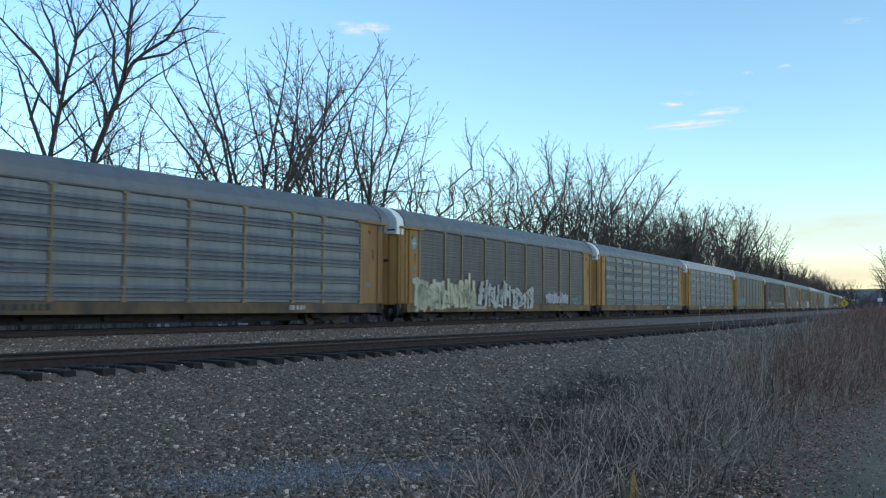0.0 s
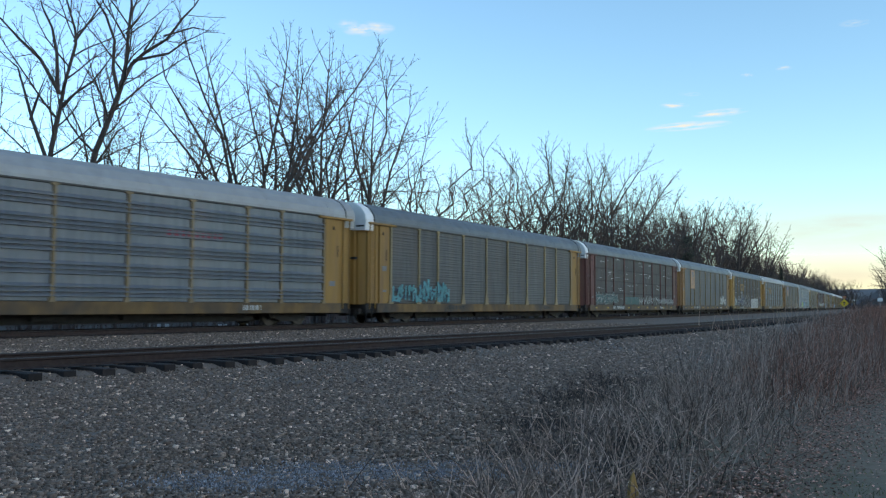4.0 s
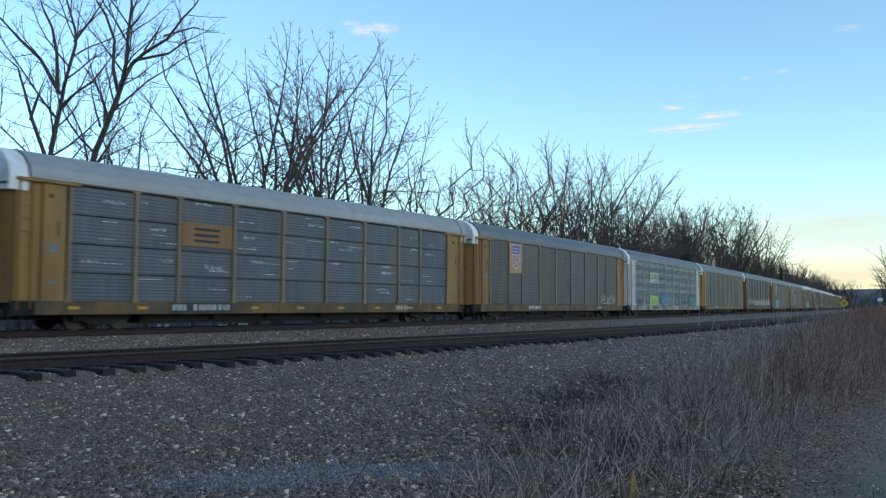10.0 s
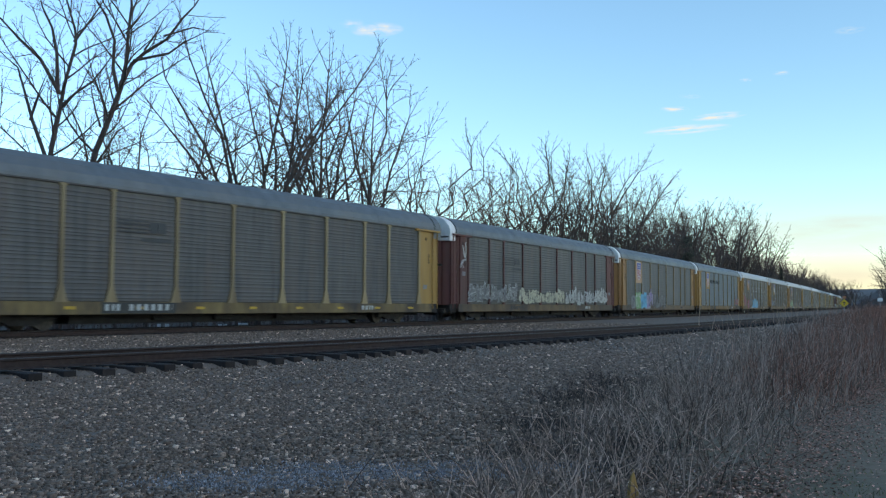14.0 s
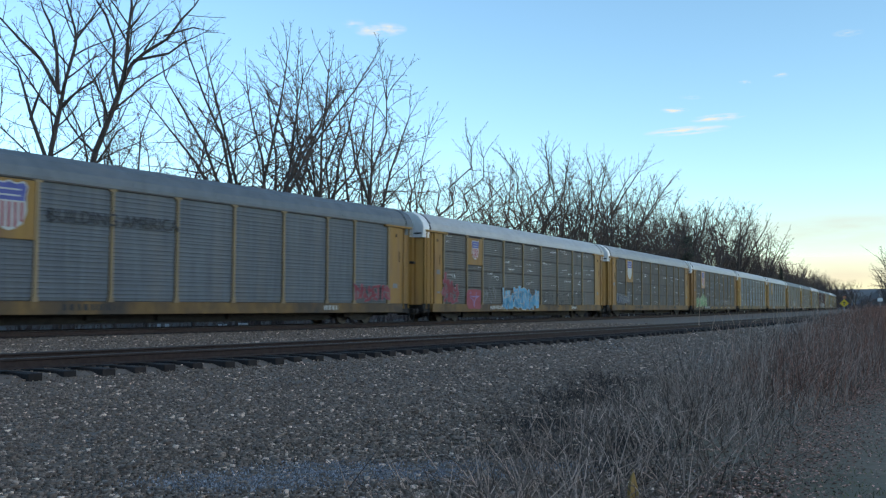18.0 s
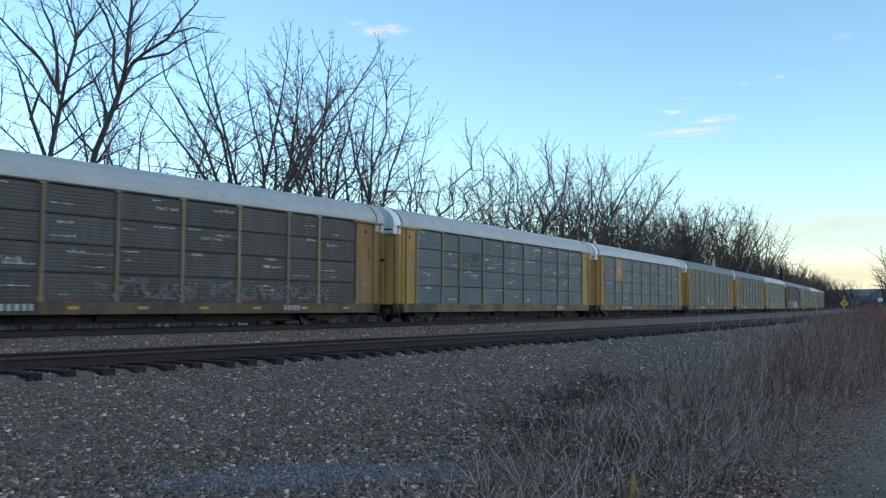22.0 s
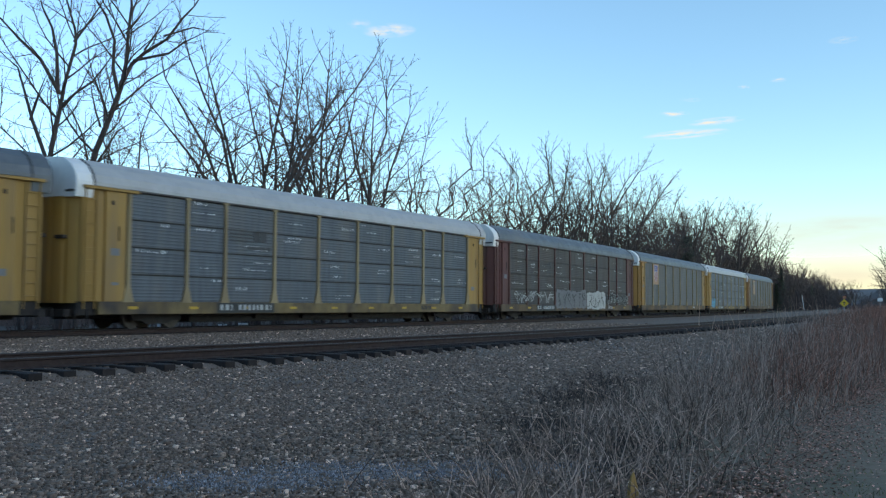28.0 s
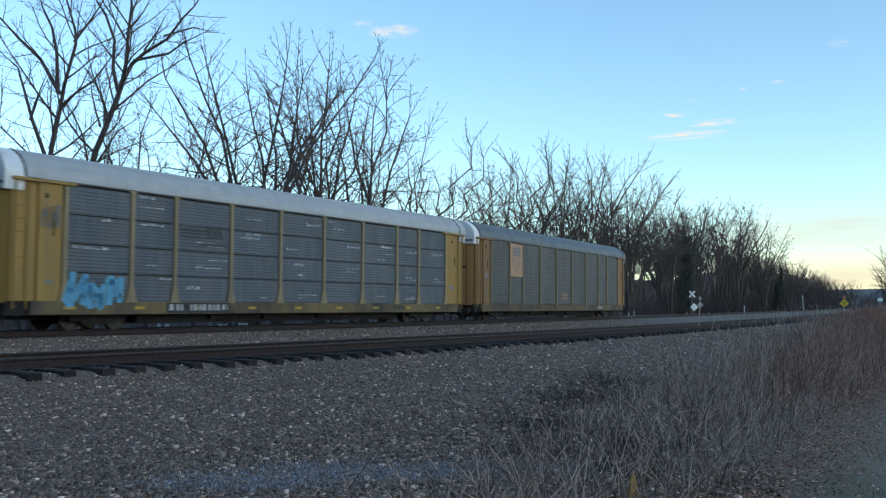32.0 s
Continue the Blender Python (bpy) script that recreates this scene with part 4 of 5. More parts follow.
def loose_stones():
    """Crushed stone lying on the bed, thickest where it is passed nearest."""
    rng = np.random.default_rng(8)
    n = 300000
    r = 5.8 * np.exp(rng.random(n) ** 0.85 * math.log(60 / 5.8))
    az = np.radians(rng.uniform(-28, 20, n))
    x, y = r * np.sin(az), r * np.cos(az)
    lat, s = lat_of(x, y)
    side, far = verge_of(x, y)
    edge = 19.0 + 2.2 * np.clip((-36 - far) / 6, 0, 1) + 0.4 * np.sin(far * 1.3) + rng.normal(0, 0.7, n)
    on_tie = (np.abs(lat - NEAR_MID) < 1.36) & (rng.random(n) < 0.75)
    keep = (lat > 0.95) & (side < edge) & ~on_tie
    x, y, lat, s = x[keep][:125000], y[keep][:125000], lat[keep][:125000], s[keep][:125000]
    n = len(x)
    base = np.array(list(itertools.product((-0.8, 0.8), repeat=3)))
    tri = np.array([(0, 1, 3, 2), (4, 6, 7, 5), (0, 4, 5, 1), (2, 3, 7, 6), (0, 2, 6, 4), (1, 5, 7, 3)])
    keep_v = len(base)
    size = rng.lognormal(math.log(0.0122), 0.34, n) * (1 + 0.02 * np.hypot(x, y))
    axes = rng.uniform(0.6, 1.25, (n, 1, 3))
    pts = base[None] * axes * rng.uniform(0.55, 1.25, (n, keep_v, 1))
    a = rng.uniform(0, 6.28, n)
    c, sn = np.cos(a)[:, None], np.sin(a)[:, None]
    px, py, pz = pts[..., 0] * c - pts[..., 1] * sn, pts[..., 0] * sn + pts[..., 1] * c, pts[..., 2] * 0.85
    out = np.stack([px * size[:, None] + x[:, None], py * size[:, None] + y[:, None], pz * size[:, None] + (np.maximum(bed_z(lat), GROUND - 0.005) + size * 0.1)[:, None]], -1)
    faces = (tri[None] + (np.arange(n) * keep_v)[:, None, None]).reshape(-1, 4)
    me = bpy.data.meshes.new("loose_stones")
    me.vertices.add(n * keep_v)
    me.vertices.foreach_set("co", out.astype(np.float32).ravel())
    me.loops.add(len(faces) * 4)
    me.loops.foreach_set("vertex_index", faces.astype(np.int32).ravel())
    me.polygons.add(len(faces))
    me.polygons.foreach_set("loop_start", np.arange(0, len(faces) * 4, 4, dtype=np.int32))
    me.update(calc_edges=True)
    me.materials.append(M["stone"])
    tagged(put("loose_stones", me), "loose grey crushed stone covering the trackside", "gravel", kind="stuff")


loose_stones()


def stems(name, rng, places, low, high, thick, material, label, lean=0.25, shoots=3, curl=0.25):
    """Dead stalks with side shoots, as thin tapered three-sided rods."""
    verts, faces = [], []

    def rod(p, d, length, r, bend, seg):
        base = len(verts)
        q = Vector(p)
        u = d.orthogonal().normalized()
        v = d.cross(u)
        tips = []
        for i in range(seg + 1):
            w = r * (1 - 0.75 * i / seg)
            for k in range(3):
                a = 2.094 * k
                verts.append(tuple(q + w * (math.cos(a) * u + math.sin(a) * v)))
            tips.append((q.copy(), d.copy()))
            d = (d + bend / seg).normalized()
            q = q + d * (length / seg)
        for i in range(seg):
            for k in range(3):
                a, b = base + 3 * i + k, base + 3 * i + (k + 1) % 3
                faces.append((a, b, b + 3, a + 3))
        return tips

    for x, y, z, scale in places:
        h = rng.uniform(low, high) * scale
        d = Vector((rng.gauss(0, lean), rng.gauss(0, lean), 1)).normalized()
        bend = Vector((rng.gauss(0, curl), rng.gauss(0, curl), -abs(rng.gauss(0, curl * 0.6))))
        tips = rod((x, y, z), d, h, thick * rng.uniform(0.7, 1.3), bend, 4)
        for k in range(rng.randint(0, shoots)):
            q, dd = tips[rng.randint(1, 4)]
            e = (dd + Vector((rng.gauss(0, 0.6), rng.gauss(0, 0.6), rng.gauss(0.1, 0.3)))).normalized()
            rod(q, e, h * rng.uniform(0.15, 0.4), thick * 0.55, Vector((0, 0, rng.uniform(-0.4, 0.3))), 2)
    return stuff(name, verts, faces, material, label, "weeds")


def scatter(rng, count, s0, s1, left, right, clump=1.5):
    """Places between two edges (functions of s) along the line, in clumps."""
    out = []
    while len(out) < count:
        s = rng.uniform(s0, s1)
        a, b = left(s), right(s)
        lat = rng.uniform(a, b)
        p = verge_point(s, lat)
        g = noise.noise(Vector((p.x / clump, p.y / clump, 7.0))) + 0.35 + rng.gauss(0, 0.25)
        edge = min(lat - a, b - lat)
        if g < 0 or rng.random() > 0.25 + edge * 0.6:
            continue
        out.append((p.x, p.y, GROUND - 0.06, 0.55 + 0.45 * min(1, edge / 1.2)))
    return out


WEED_L = lambda s: float(np.interp(s, (-46, -41, -36, -28, -14, 10, 60, 140), (20.3, 19.5, 18.9, 18.6, 16.8, 15.2, 14.6, 14.6)))
WEED_R = lambda s: float(np.interp(s, (-46, -20, 60, 140), (21.9, 22.1, 22.2, 22.2)))
rw = random.Random(31)
stems("dead_weeds", rw, scatter(rw, 3600, -46, -20, WEED_L, WEED_R, 0.9), 0.3, 0.8, 0.007, M["dead_stem"], "pale dead weed stalks tangled beside the gravel", 0.5, 5)
stems("tall_dead_weeds", rw, scatter(rw, 700, -40, -8, lambda s: WEED_L(s) + 0.6, WEED_R, 2.0), 0.9, 1.5, 0.006, M["dead_stem"], "tall pale dead stalks standing above the weeds", 0.15, 5, 0.15)
stems("brown_brush", rw, scatter(rw, 4400, -36, 20, lambda s: WEED_L(s) + 0.9, WEED_R, 1.6), 0.45, 1.15, 0.006, M["red_stem"], "reddish-brown winter brush", 0.22, 4)
stems("distant_brush", rw, scatter(rw, 4200, 15, 130, WEED_L, WEED_R, 4), 0.8, 1.7, 0.011, M["red_stem"], "reddish-brown brush along the line farther off", 0.2, 4)


def litter():
    """Fallen leaves along the path, each a bent scrap."""
    rng = random.Random(17)
    verts, faces = [], []
    for k in range(44000):
        s = rng.uniform(-46, -5)
        lat = 22.08 + rng.gauss(0, 0.34) if rng.random() < 0.88 else rng.uniform(18.8, 24)
        p = verge_point(s, lat, GROUND + rng.uniform(-0.01, 0.06))
        w, a = rng.uniform(0.007, 0.019), rng.uniform(0, 6.28)
        u = Vector((math.cos(a), math.sin(a), rng.uniform(-0.3, 0.3))) * w
        v = Vector((-math.sin(a), math.cos(a), rng.uniform(-0.4, 0.4))) * w * 0.6
        up = Vector((0, 0, w * rng.uniform(0.1, 0.6)))
        n = len(verts)
        verts += [tuple(q) for q in (p - u, p + v + up, p + u, p - v + up)]
        faces += [(n, n + 1, n + 2), (n, n + 2, n + 3)]
    stuff("fallen_leaves", verts, faces, M["leaf"], "brown fallen leaves along the path's edge", "leaves")
    verts, faces = [], []
    for k in range(80000):
        s = rng.uniform(-46, 10)
        lat = 23.9 + rng.gauss(0, 1.2)
        p = verge_point(s, lat, GROUND - 0.03)
        if noise.noise(Vector((p.x * 0.9, p.y * 0.9, 2))) < -0.12:
            continue
        h, a = rng.uniform(0.015, 0.06), rng.uniform(0, 6.28)
        u = Vector((math.cos(a), math.sin(a), 0)) * 0.005
        tip = p + Vector((rng.gauss(0, 0.03), rng.gauss(0, 0.03), h))
        n = len(verts)
        verts += [tuple(q) for q in (p - u, p + u, tip)]
        faces.append((n, n + 1, n + 2))
    stuff("grass_tufts", verts, faces, M["grass"], "thin green winter grass on the path", "grass")


litter()


M["dust"] = island(surface("fine_stone_dust", (0.19, 0.185, 0.195), (0.27, 0.265, 0.28), 18, 0.9), 0.75, 1.2)
# Bramble stems; the shade of the patches is put into their colour.
M["shade_stem"] = island(surface("shade_dark_bramble_stem", (0.045, 0.032, 0.026), (0.085, 0.06, 0.048), 3, 0.85), 0.7, 1.25)


def grit():
    """Fine bluish stone dust strewn in soft patches on the gravel."""
    rng = random.Random(5)
    verts, faces = [], []
    for cx, cy, along_x, deep, count in ((-0.95, 8.05, 0.42, 0.26, 2600), (-1.6, 7.55, 0.4, 0.2, 2200), (-0.2, 8.0, 0.4, 0.16, 1600), (0.6, 8.3, 0.5, 0.2, 1200)):
        for k in range(count):
            x, y = cx + rng.gauss(0, along_x), cy + rng.gauss(0, deep)
            z = max(float(bed_z(lat_of(x, y)[0])), GROUND) + 0.012
            r, a = rng.uniform(0.005, 0.014), rng.uniform(0, 6.28)
            n = len(verts)
            verts += [(x + r * math.cos(a + 2.09 * j), y + r * math.sin(a + 2.09 * j), z - 0.012) for j in range(3)] + [(x, y, z + r * rng.uniform(0.3, 0.8))]
            faces += [(n + j, n + (j + 1) % 3, n + 3) for j in range(3)]
    stuff("stone_dust", verts, faces, M["dust"], "bluish patches of fine stone dust on the gravel", "gravel patch")


grit()


def brambles():
    """Low tangles where the weeds meet the gravel, coloured dark for the shade there."""
    rng = random.Random(61)
    places = []
    for cx, cy, rx, ry, count in ((2.2, 14.2, 0.9, 0.8, 420), (1.2, 11.0, 0.5, 0.35, 260), (2.0, 9.6, 0.5, 0.25, 200), (3.0, 17.5, 0.7, 1.0, 300), (0.9, 9.0, 0.45, 0.2, 160), (1.6, 8.0, 0.4, 0.2, 120)):
        for k in range(count):
            places.append((cx + rng.gauss(0, rx * 0.5), cy + rng.gauss(0, ry), GROUND - 0.05, rng.uniform(0.5, 1)))
    stems("brambles", rng, places, 0.15, 0.42, 0.006, M["shade_stem"], "low brambles coloured dark for shaded patches at the edge of the gravel", 0.7, 5, 0.6)


brambles()


# ---- trees ----
def grown_tree(seed, limbs, trunk_r, fine, gap=0.6, reach=0.62, angle=38, wander=0.07, lift=0.12, levels=3):
    """A bare tree: limbs that taper, each bearing side branches that fork again into twigs, in two heaps (thick, thin)."""
    rng = random.Random(seed)
    heaps = ([], []), ([], [])

    def tube(pts, r0, r1):
        which, sides = (0, 7 if r0 > 0.1 else 5) if r0 > max(0.03, 2.2 * fine) else (1, 3)
        verts, faces = heaps[which]
        base, u, n = len(verts), None, len(pts) - 1
        for i, p in enumerate(pts):
            r = r0 + (r1 - r0) * i / n
            d = (pts[min(i + 1, n)] - pts[max(i - 1, 0)]).normalized()
            u = d.orthogonal().normalized() if u is None else (u - d * u.dot(d)).normalized()
            v = d.cross(u)
            for k in range(sides):
                a = 2 * math.pi * k / sides
                verts.append(tuple(p + r * (math.cos(a) * u + math.sin(a) * v)))
        for i in range(n):
            for k in range(sides):
                a, b = base + i * sides + k, base + i * sides + (k + 1) % sides
                faces.append((a, b, b + sides, a + sides))

    def shoots(pts, r0, r1, level, bare):
        """Side branches along a branch, shorter towards its tip."""
        lengths = [(pts[k + 1] - pts[k]).length for k in range(len(pts) - 1)]
        total = sum(lengths)
        step = gap * (0.66 ** level)
        at, spin = total * bare + rng.uniform(0, step), rng.uniform(0, 6.28)
        while at < total:
            k, rest = 0, at
            while k < len(lengths) - 1 and rest > lengths[k]:
                rest -= lengths[k]
                k += 1
            here = pts[k].lerp(pts[k + 1], min(rest / lengths[k], 1))
            t = (pts[k + 1] - pts[k]).normalized()
            f = at / total
            u = t.orthogonal().normalized()
            v = t.cross(u)
            spin += 2.4 + rng.uniform(-0.5, 0.5)
            a = radians(angle * rng.uniform(0.6, 1.35))
            d = t * math.cos(a) + (u * math.cos(spin) + v * math.sin(spin)) * math.sin(a)
            size = min(total * reach * (1 - 0.6 * f) * rng.uniform(0.6, 1.25), 4.4)
            grow(here, d, size, min(max((r0 + (r1 - r0) * f) * 0.6, fine), fine + 0.0115 * size), level + 1)
            at += step * rng.uniform(0.6, 1.5)
        t = (pts[-1] - pts[-2]).normalized()
        for k in range(3 if level < 2 else 2):          # the tip forks
            d = (t + Vector((rng.gauss(0, 0.3), rng.gauss(0, 0.3), rng.gauss(0, 0.2)))).normalized()
            size = min(total * reach * rng.uniform(0.35, 0.6), 2.6)
            grow(pts[-1], d, size, min(r1, fine + 0.008 * size), level + 1)

    def grow(at, d, length, r, level):
        n = 4 if level < 2 else 3
        pts = [at]
        for k in range(n):
            d = (d + Vector((rng.gauss(0, wander), rng.gauss(0, wander), rng.gauss(0, wander) + lift / n))).normalized()
            pts.append(pts[-1] + d * (length / n))
        tube(pts, r, max(r * 0.35, fine * 0.55))
        if level < levels and length > 0.35:
            shoots(pts, r, max(r * 0.4, fine), level, 0.22)

    for points, start in limbs:
        pts = [Vector(q) for q in points]
        fine_pts = [pts[0]]
        for a, b in zip(pts, pts[1:]):
            m = max(1, int((b - a).length / 1.2))
            fine_pts += [a.lerp(b, (k + 1) / m) + Vector((rng.gauss(0, 0.04), rng.gauss(0, 0.04), 0)) for k in range(m)]
        length = sum((b - a).length for a, b in zip(pts, pts[1:]))
        r0 = trunk_r if start < 0 else min(trunk_r * 0.55, 0.025 + 0.014 * length)
        tube(fine_pts, r0, max(0.2 * r0, fine * 1.8))
        shoots(fine_pts, r0, max(0.22 * r0, fine * 1.8), 0, 0.42 if start < 0 else 0.2)
    return heaps


def tree(label, heaps):
    thick, thin = heaps
    root = new("bare_tree")
    tagged(root, label, "tree", "bare trees behind the line")
    put("trunk", mesh_from("trunk", *thick, M["bark"]), root)
    put("crown", mesh_from("crown", *thin, M["twig"]), root)
    return root


def fan(seed, n, spread, rise):
    """Stems from one foot: each a bent line that leans out more the higher it rises."""
    rng = random.Random(seed)
    out = []
    for k in range(n):
        a = 6.283 * k / n + rng.uniform(-0.5, 0.5)
        s = spread * rng.uniform(0.55, 1.2)
        x, y = math.cos(a), math.sin(a)
        h = rise * (1.1 - 0.24 * s / spread) * rng.uniform(0.93, 1.05)
        bend = [(0.0, -0.4), (0.06, 0.22), (0.2, 0.45), (0.52, 0.74), (1.0, 1.0)]
        out.append(([(0.14 * x + s * x * f + rng.uniform(-0.12, 0.12), 0.14 * y + s * y * f + rng.uniform(-0.12, 0.12), h * g if g > 0 else g) for f, g in bend], -1))
    return out


def limb(points, drift=0.0, start=1):
    """A limb drawn as (x, z) points, leaning drift metres back along its length."""
    n = len(points) - 1
    return [(x, drift * k / n, z) for k, (x, z) in enumerate(points)], start


FORKED = [
    limb([(-0.7, -0.4), (-0.5, 4.0), (-0.1, 7.6), (0.4, 10.7), (0.6, 12.0), (1.1, 14.0), (0.9, 14.7), (0.5, 15.9), (0.2, 17.0)], 0.6, -1),
    limb([(0.5, 11.5), (-0.3, 13.1), (-1.3, 14.0), (-2.1, 14.9), (-2.9, 15.6)], -1.0), limb([(0.4, 11.6), (0.2, 13.5), (-0.2, 14.8), (-0.7, 15.9), (-1.0, 16.7)], 0.8),
    limb([(1.1, 14.0), (1.7, 15.1), (2.1, 15.9), (2.5, 16.8)], 0.7), limb([(0.5, 10.8), (1.4, 11.5), (2.2, 12.0), (2.9, 12.8), (3.3, 13.2)], -0.8),
    limb([(0.0, 8.2), (-0.9, 10.2), (-1.3, 11.6), (-1.9, 12.9), (-2.6, 13.5)], 0.8), limb([(-0.9, 10.2), (-0.7, 11.1), (-0.5, 11.9), (-0.4, 12.4)], 0.4)]
LEANING = [
    limb([(-1.6, -0.4), (-0.9, 4.0), (-0.3, 7.0), (0.0, 8.7), (0.7, 10.6), (1.2, 11.9), (1.3, 13.0), (1.4, 14.6), (1.5, 15.9), (1.4, 17.0)], 0.5, -1),
    limb([(1.1, 11.6), (0.9, 12.7), (1.0, 14.0), (0.6, 15.2), (0.1, 15.9), (-0.3, 16.6)], -0.9), limb([(1.2, 11.9), (1.7, 13.0), (2.3, 13.6), (3.2, 14.3), (4.0, 15.4), (4.4, 16.0), (4.8, 16.8)], 0.9),
    limb([(1.8, 13.1), (3.5, 13.4), (4.3, 13.9), (5.3, 14.3)], -0.6), limb([(1.4, 14.4), (2.0, 15.0), (2.4, 15.4), (2.7, 16.2)], -0.5),
    limb([(0.7, 10.6), (1.1, 10.8), (1.5, 11.1)], 0.2), limb([(-0.2, 7.6), (0.5, 8.6), (1.2, 9.6), (2.0, 10.1)], -0.4), limb([(0.3, 9.9), (0.0, 10.7), (-0.3, 11.6), (-0.5, 12.2)], 0.6),
    limb([(2.3, 13.6), (2.9, 14.6), (3.1, 15.4)], 0.5), limb([(3.2, 14.3), (4.5, 14.8), (5.3, 14.7)], 0.4)]
TREES = {
    "forked": tree("tall bare tree with a leaning forked trunk", grown_tree(41, FORKED, 0.19, 0.009, 0.5, 0.40, 46, 0.10)),
    "leaning": tree("tall bare tree with a thick leaning trunk and rising limbs", grown_tree(42, LEANING, 0.24, 0.009, 0.5, 0.40, 46, 0.10)),
    "slender": tree("slender bare tree leaning away from its neighbours", grown_tree(
        43, [([(0, 0, -0.4), (-0.5, 0, 4), (-1.4, 0, 7), (-2.2, 0.2, 9.6), (-2.6, 0.3, 11.4)], -1), ([(0.2, 0, -0.4), (0.3, 0, 4), (0.9, 0.2, 7.5), (1.3, 0.3, 10.6)], -1)], 0.09, 0.009, 0.42, 0.30, 44, 0.09)),
    "gnarled": tree("small gnarled bare tree with twisting limbs", grown_tree(
        44, [([(0, 0, -0.4), (0.4, 0, 3.6), (0.9, 0, 5.2), (1.2, 0.3, 6.6), (1.9, 0.3, 8.4), (2.0, 0.3, 9.8)], -1), ([(0.2, 0, -0.4), (-0.6, 0.2, 4), (-1.8, 0.3, 6.0), (-2.4, 0.4, 7.6), (-2.5, 0.4, 9.2)], -1), ([(0.9, 0, 5.2), (0.4, 0.4, 6.8), (0.3, 0.6, 8.6), (-0.2, 0.6, 9.8)], 1)], 0.11, 0.0095, 0.38, 0.42, 50, 0.16, 0.04)),
    "vase": tree("broad bare tree of several rising stems and fine twigs", grown_tree(
        45, fan(5, 8, 4.0, 11.6), 0.12, 0.008, 0.40, 0.30, 52, 0.12, 0.03)),
    "upright": tree("bare tree with narrow upright limbs", grown_tree(
        46, fan(6, 4, 2.1, 12.0), 0.12, 0.0085, 0.38, 0.29, 52, 0.13, 0.04)),
    "crooked": tree("crooked bare tree with bent limbs", grown_tree(
        47, [([(0, 0, -0.4), (0.3, 0, 3.4), (-0.4, 0, 5.0), (-0.2, 0.1, 6.2), (1.2, 0.2, 7.4), (1.0, 0.2, 8.4), (2.2, 0.3, 9.6), (2.3, 0.3, 10.9)], -1), ([(-0.4, 0, 5.0), (0.8, 0, 5.6), (2.8, 0, 7.0), (4.2, 0, 8.4), (4.7, 0, 9.2)], 1), ([(-0.2, 0.1, 6.2), (-0.9, 0.2, 7.4), (-0.6, 0.3, 8.6), (-1.0, 0.3, 9.8)], 1)], 0.12, 0.0105, 0.6, 0.28, 48, 0.16, 0.05)),
    "round": tree("bare tree with a dense rounded crown", grown_tree(
        48, fan(8, 7, 4.6, 11.6), 0.15, 0.0105, 0.40, 0.33, 58, 0.13, 0.0)),
    "dense": tree("tall bare forest tree with a close-twigged crown", grown_tree(
        49, fan(9, 6, 3.2, 11.8), 0.19, 0.014, 0.52, 0.34, 58, 0.14, 0.02)),
    "open": tree("bare tree with a few wandering limbs and an open crown", grown_tree(
        50, [([(0, 0, -0.4), (0.2, 0, 4), (0.8, 0, 7), (0.5, 0.2, 9), (1.3, 0.2, 11), (1.1, 0.3, 12.8)], -1), ([(0.1, 0.1, -0.4), (-0.7, 0, 5), (-0.5, 0, 7.5), (-1.4, 0, 9.5), (-1.2, 0, 11.2), (-2.2, 0, 12.4)], -1), ([(0.8, 0, 7), (2.0, 0.2, 8.6), (2.6, 0.3, 10.4), (2.9, 0.3, 12.2)], 1)], 0.14, 0.012, 0.42, 0.30, 46, 0.13, 0.06)),
}
planted = {}


def plant(kind, x, y, turn, size):
    ob = TREES[kind]
    m = pose(x, y, GROUND - 0.05, 0, 0, turn)
    ob.scale = (size, size, size)
    if kind in planted:
        twin = copy_thing(ob, m)
        ob.scale = (planted[kind],) * 3
        return twin
    planted[kind] = size
    ob.matrix_basis = m @ Matrix.Scale(size, 4)
    return ob


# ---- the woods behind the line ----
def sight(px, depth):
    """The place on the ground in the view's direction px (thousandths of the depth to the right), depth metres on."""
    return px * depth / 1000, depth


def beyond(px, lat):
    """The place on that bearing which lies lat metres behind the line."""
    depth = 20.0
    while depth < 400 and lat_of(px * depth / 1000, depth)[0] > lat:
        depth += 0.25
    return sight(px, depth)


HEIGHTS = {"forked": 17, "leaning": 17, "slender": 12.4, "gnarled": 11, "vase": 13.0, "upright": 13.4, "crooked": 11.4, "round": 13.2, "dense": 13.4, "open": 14}


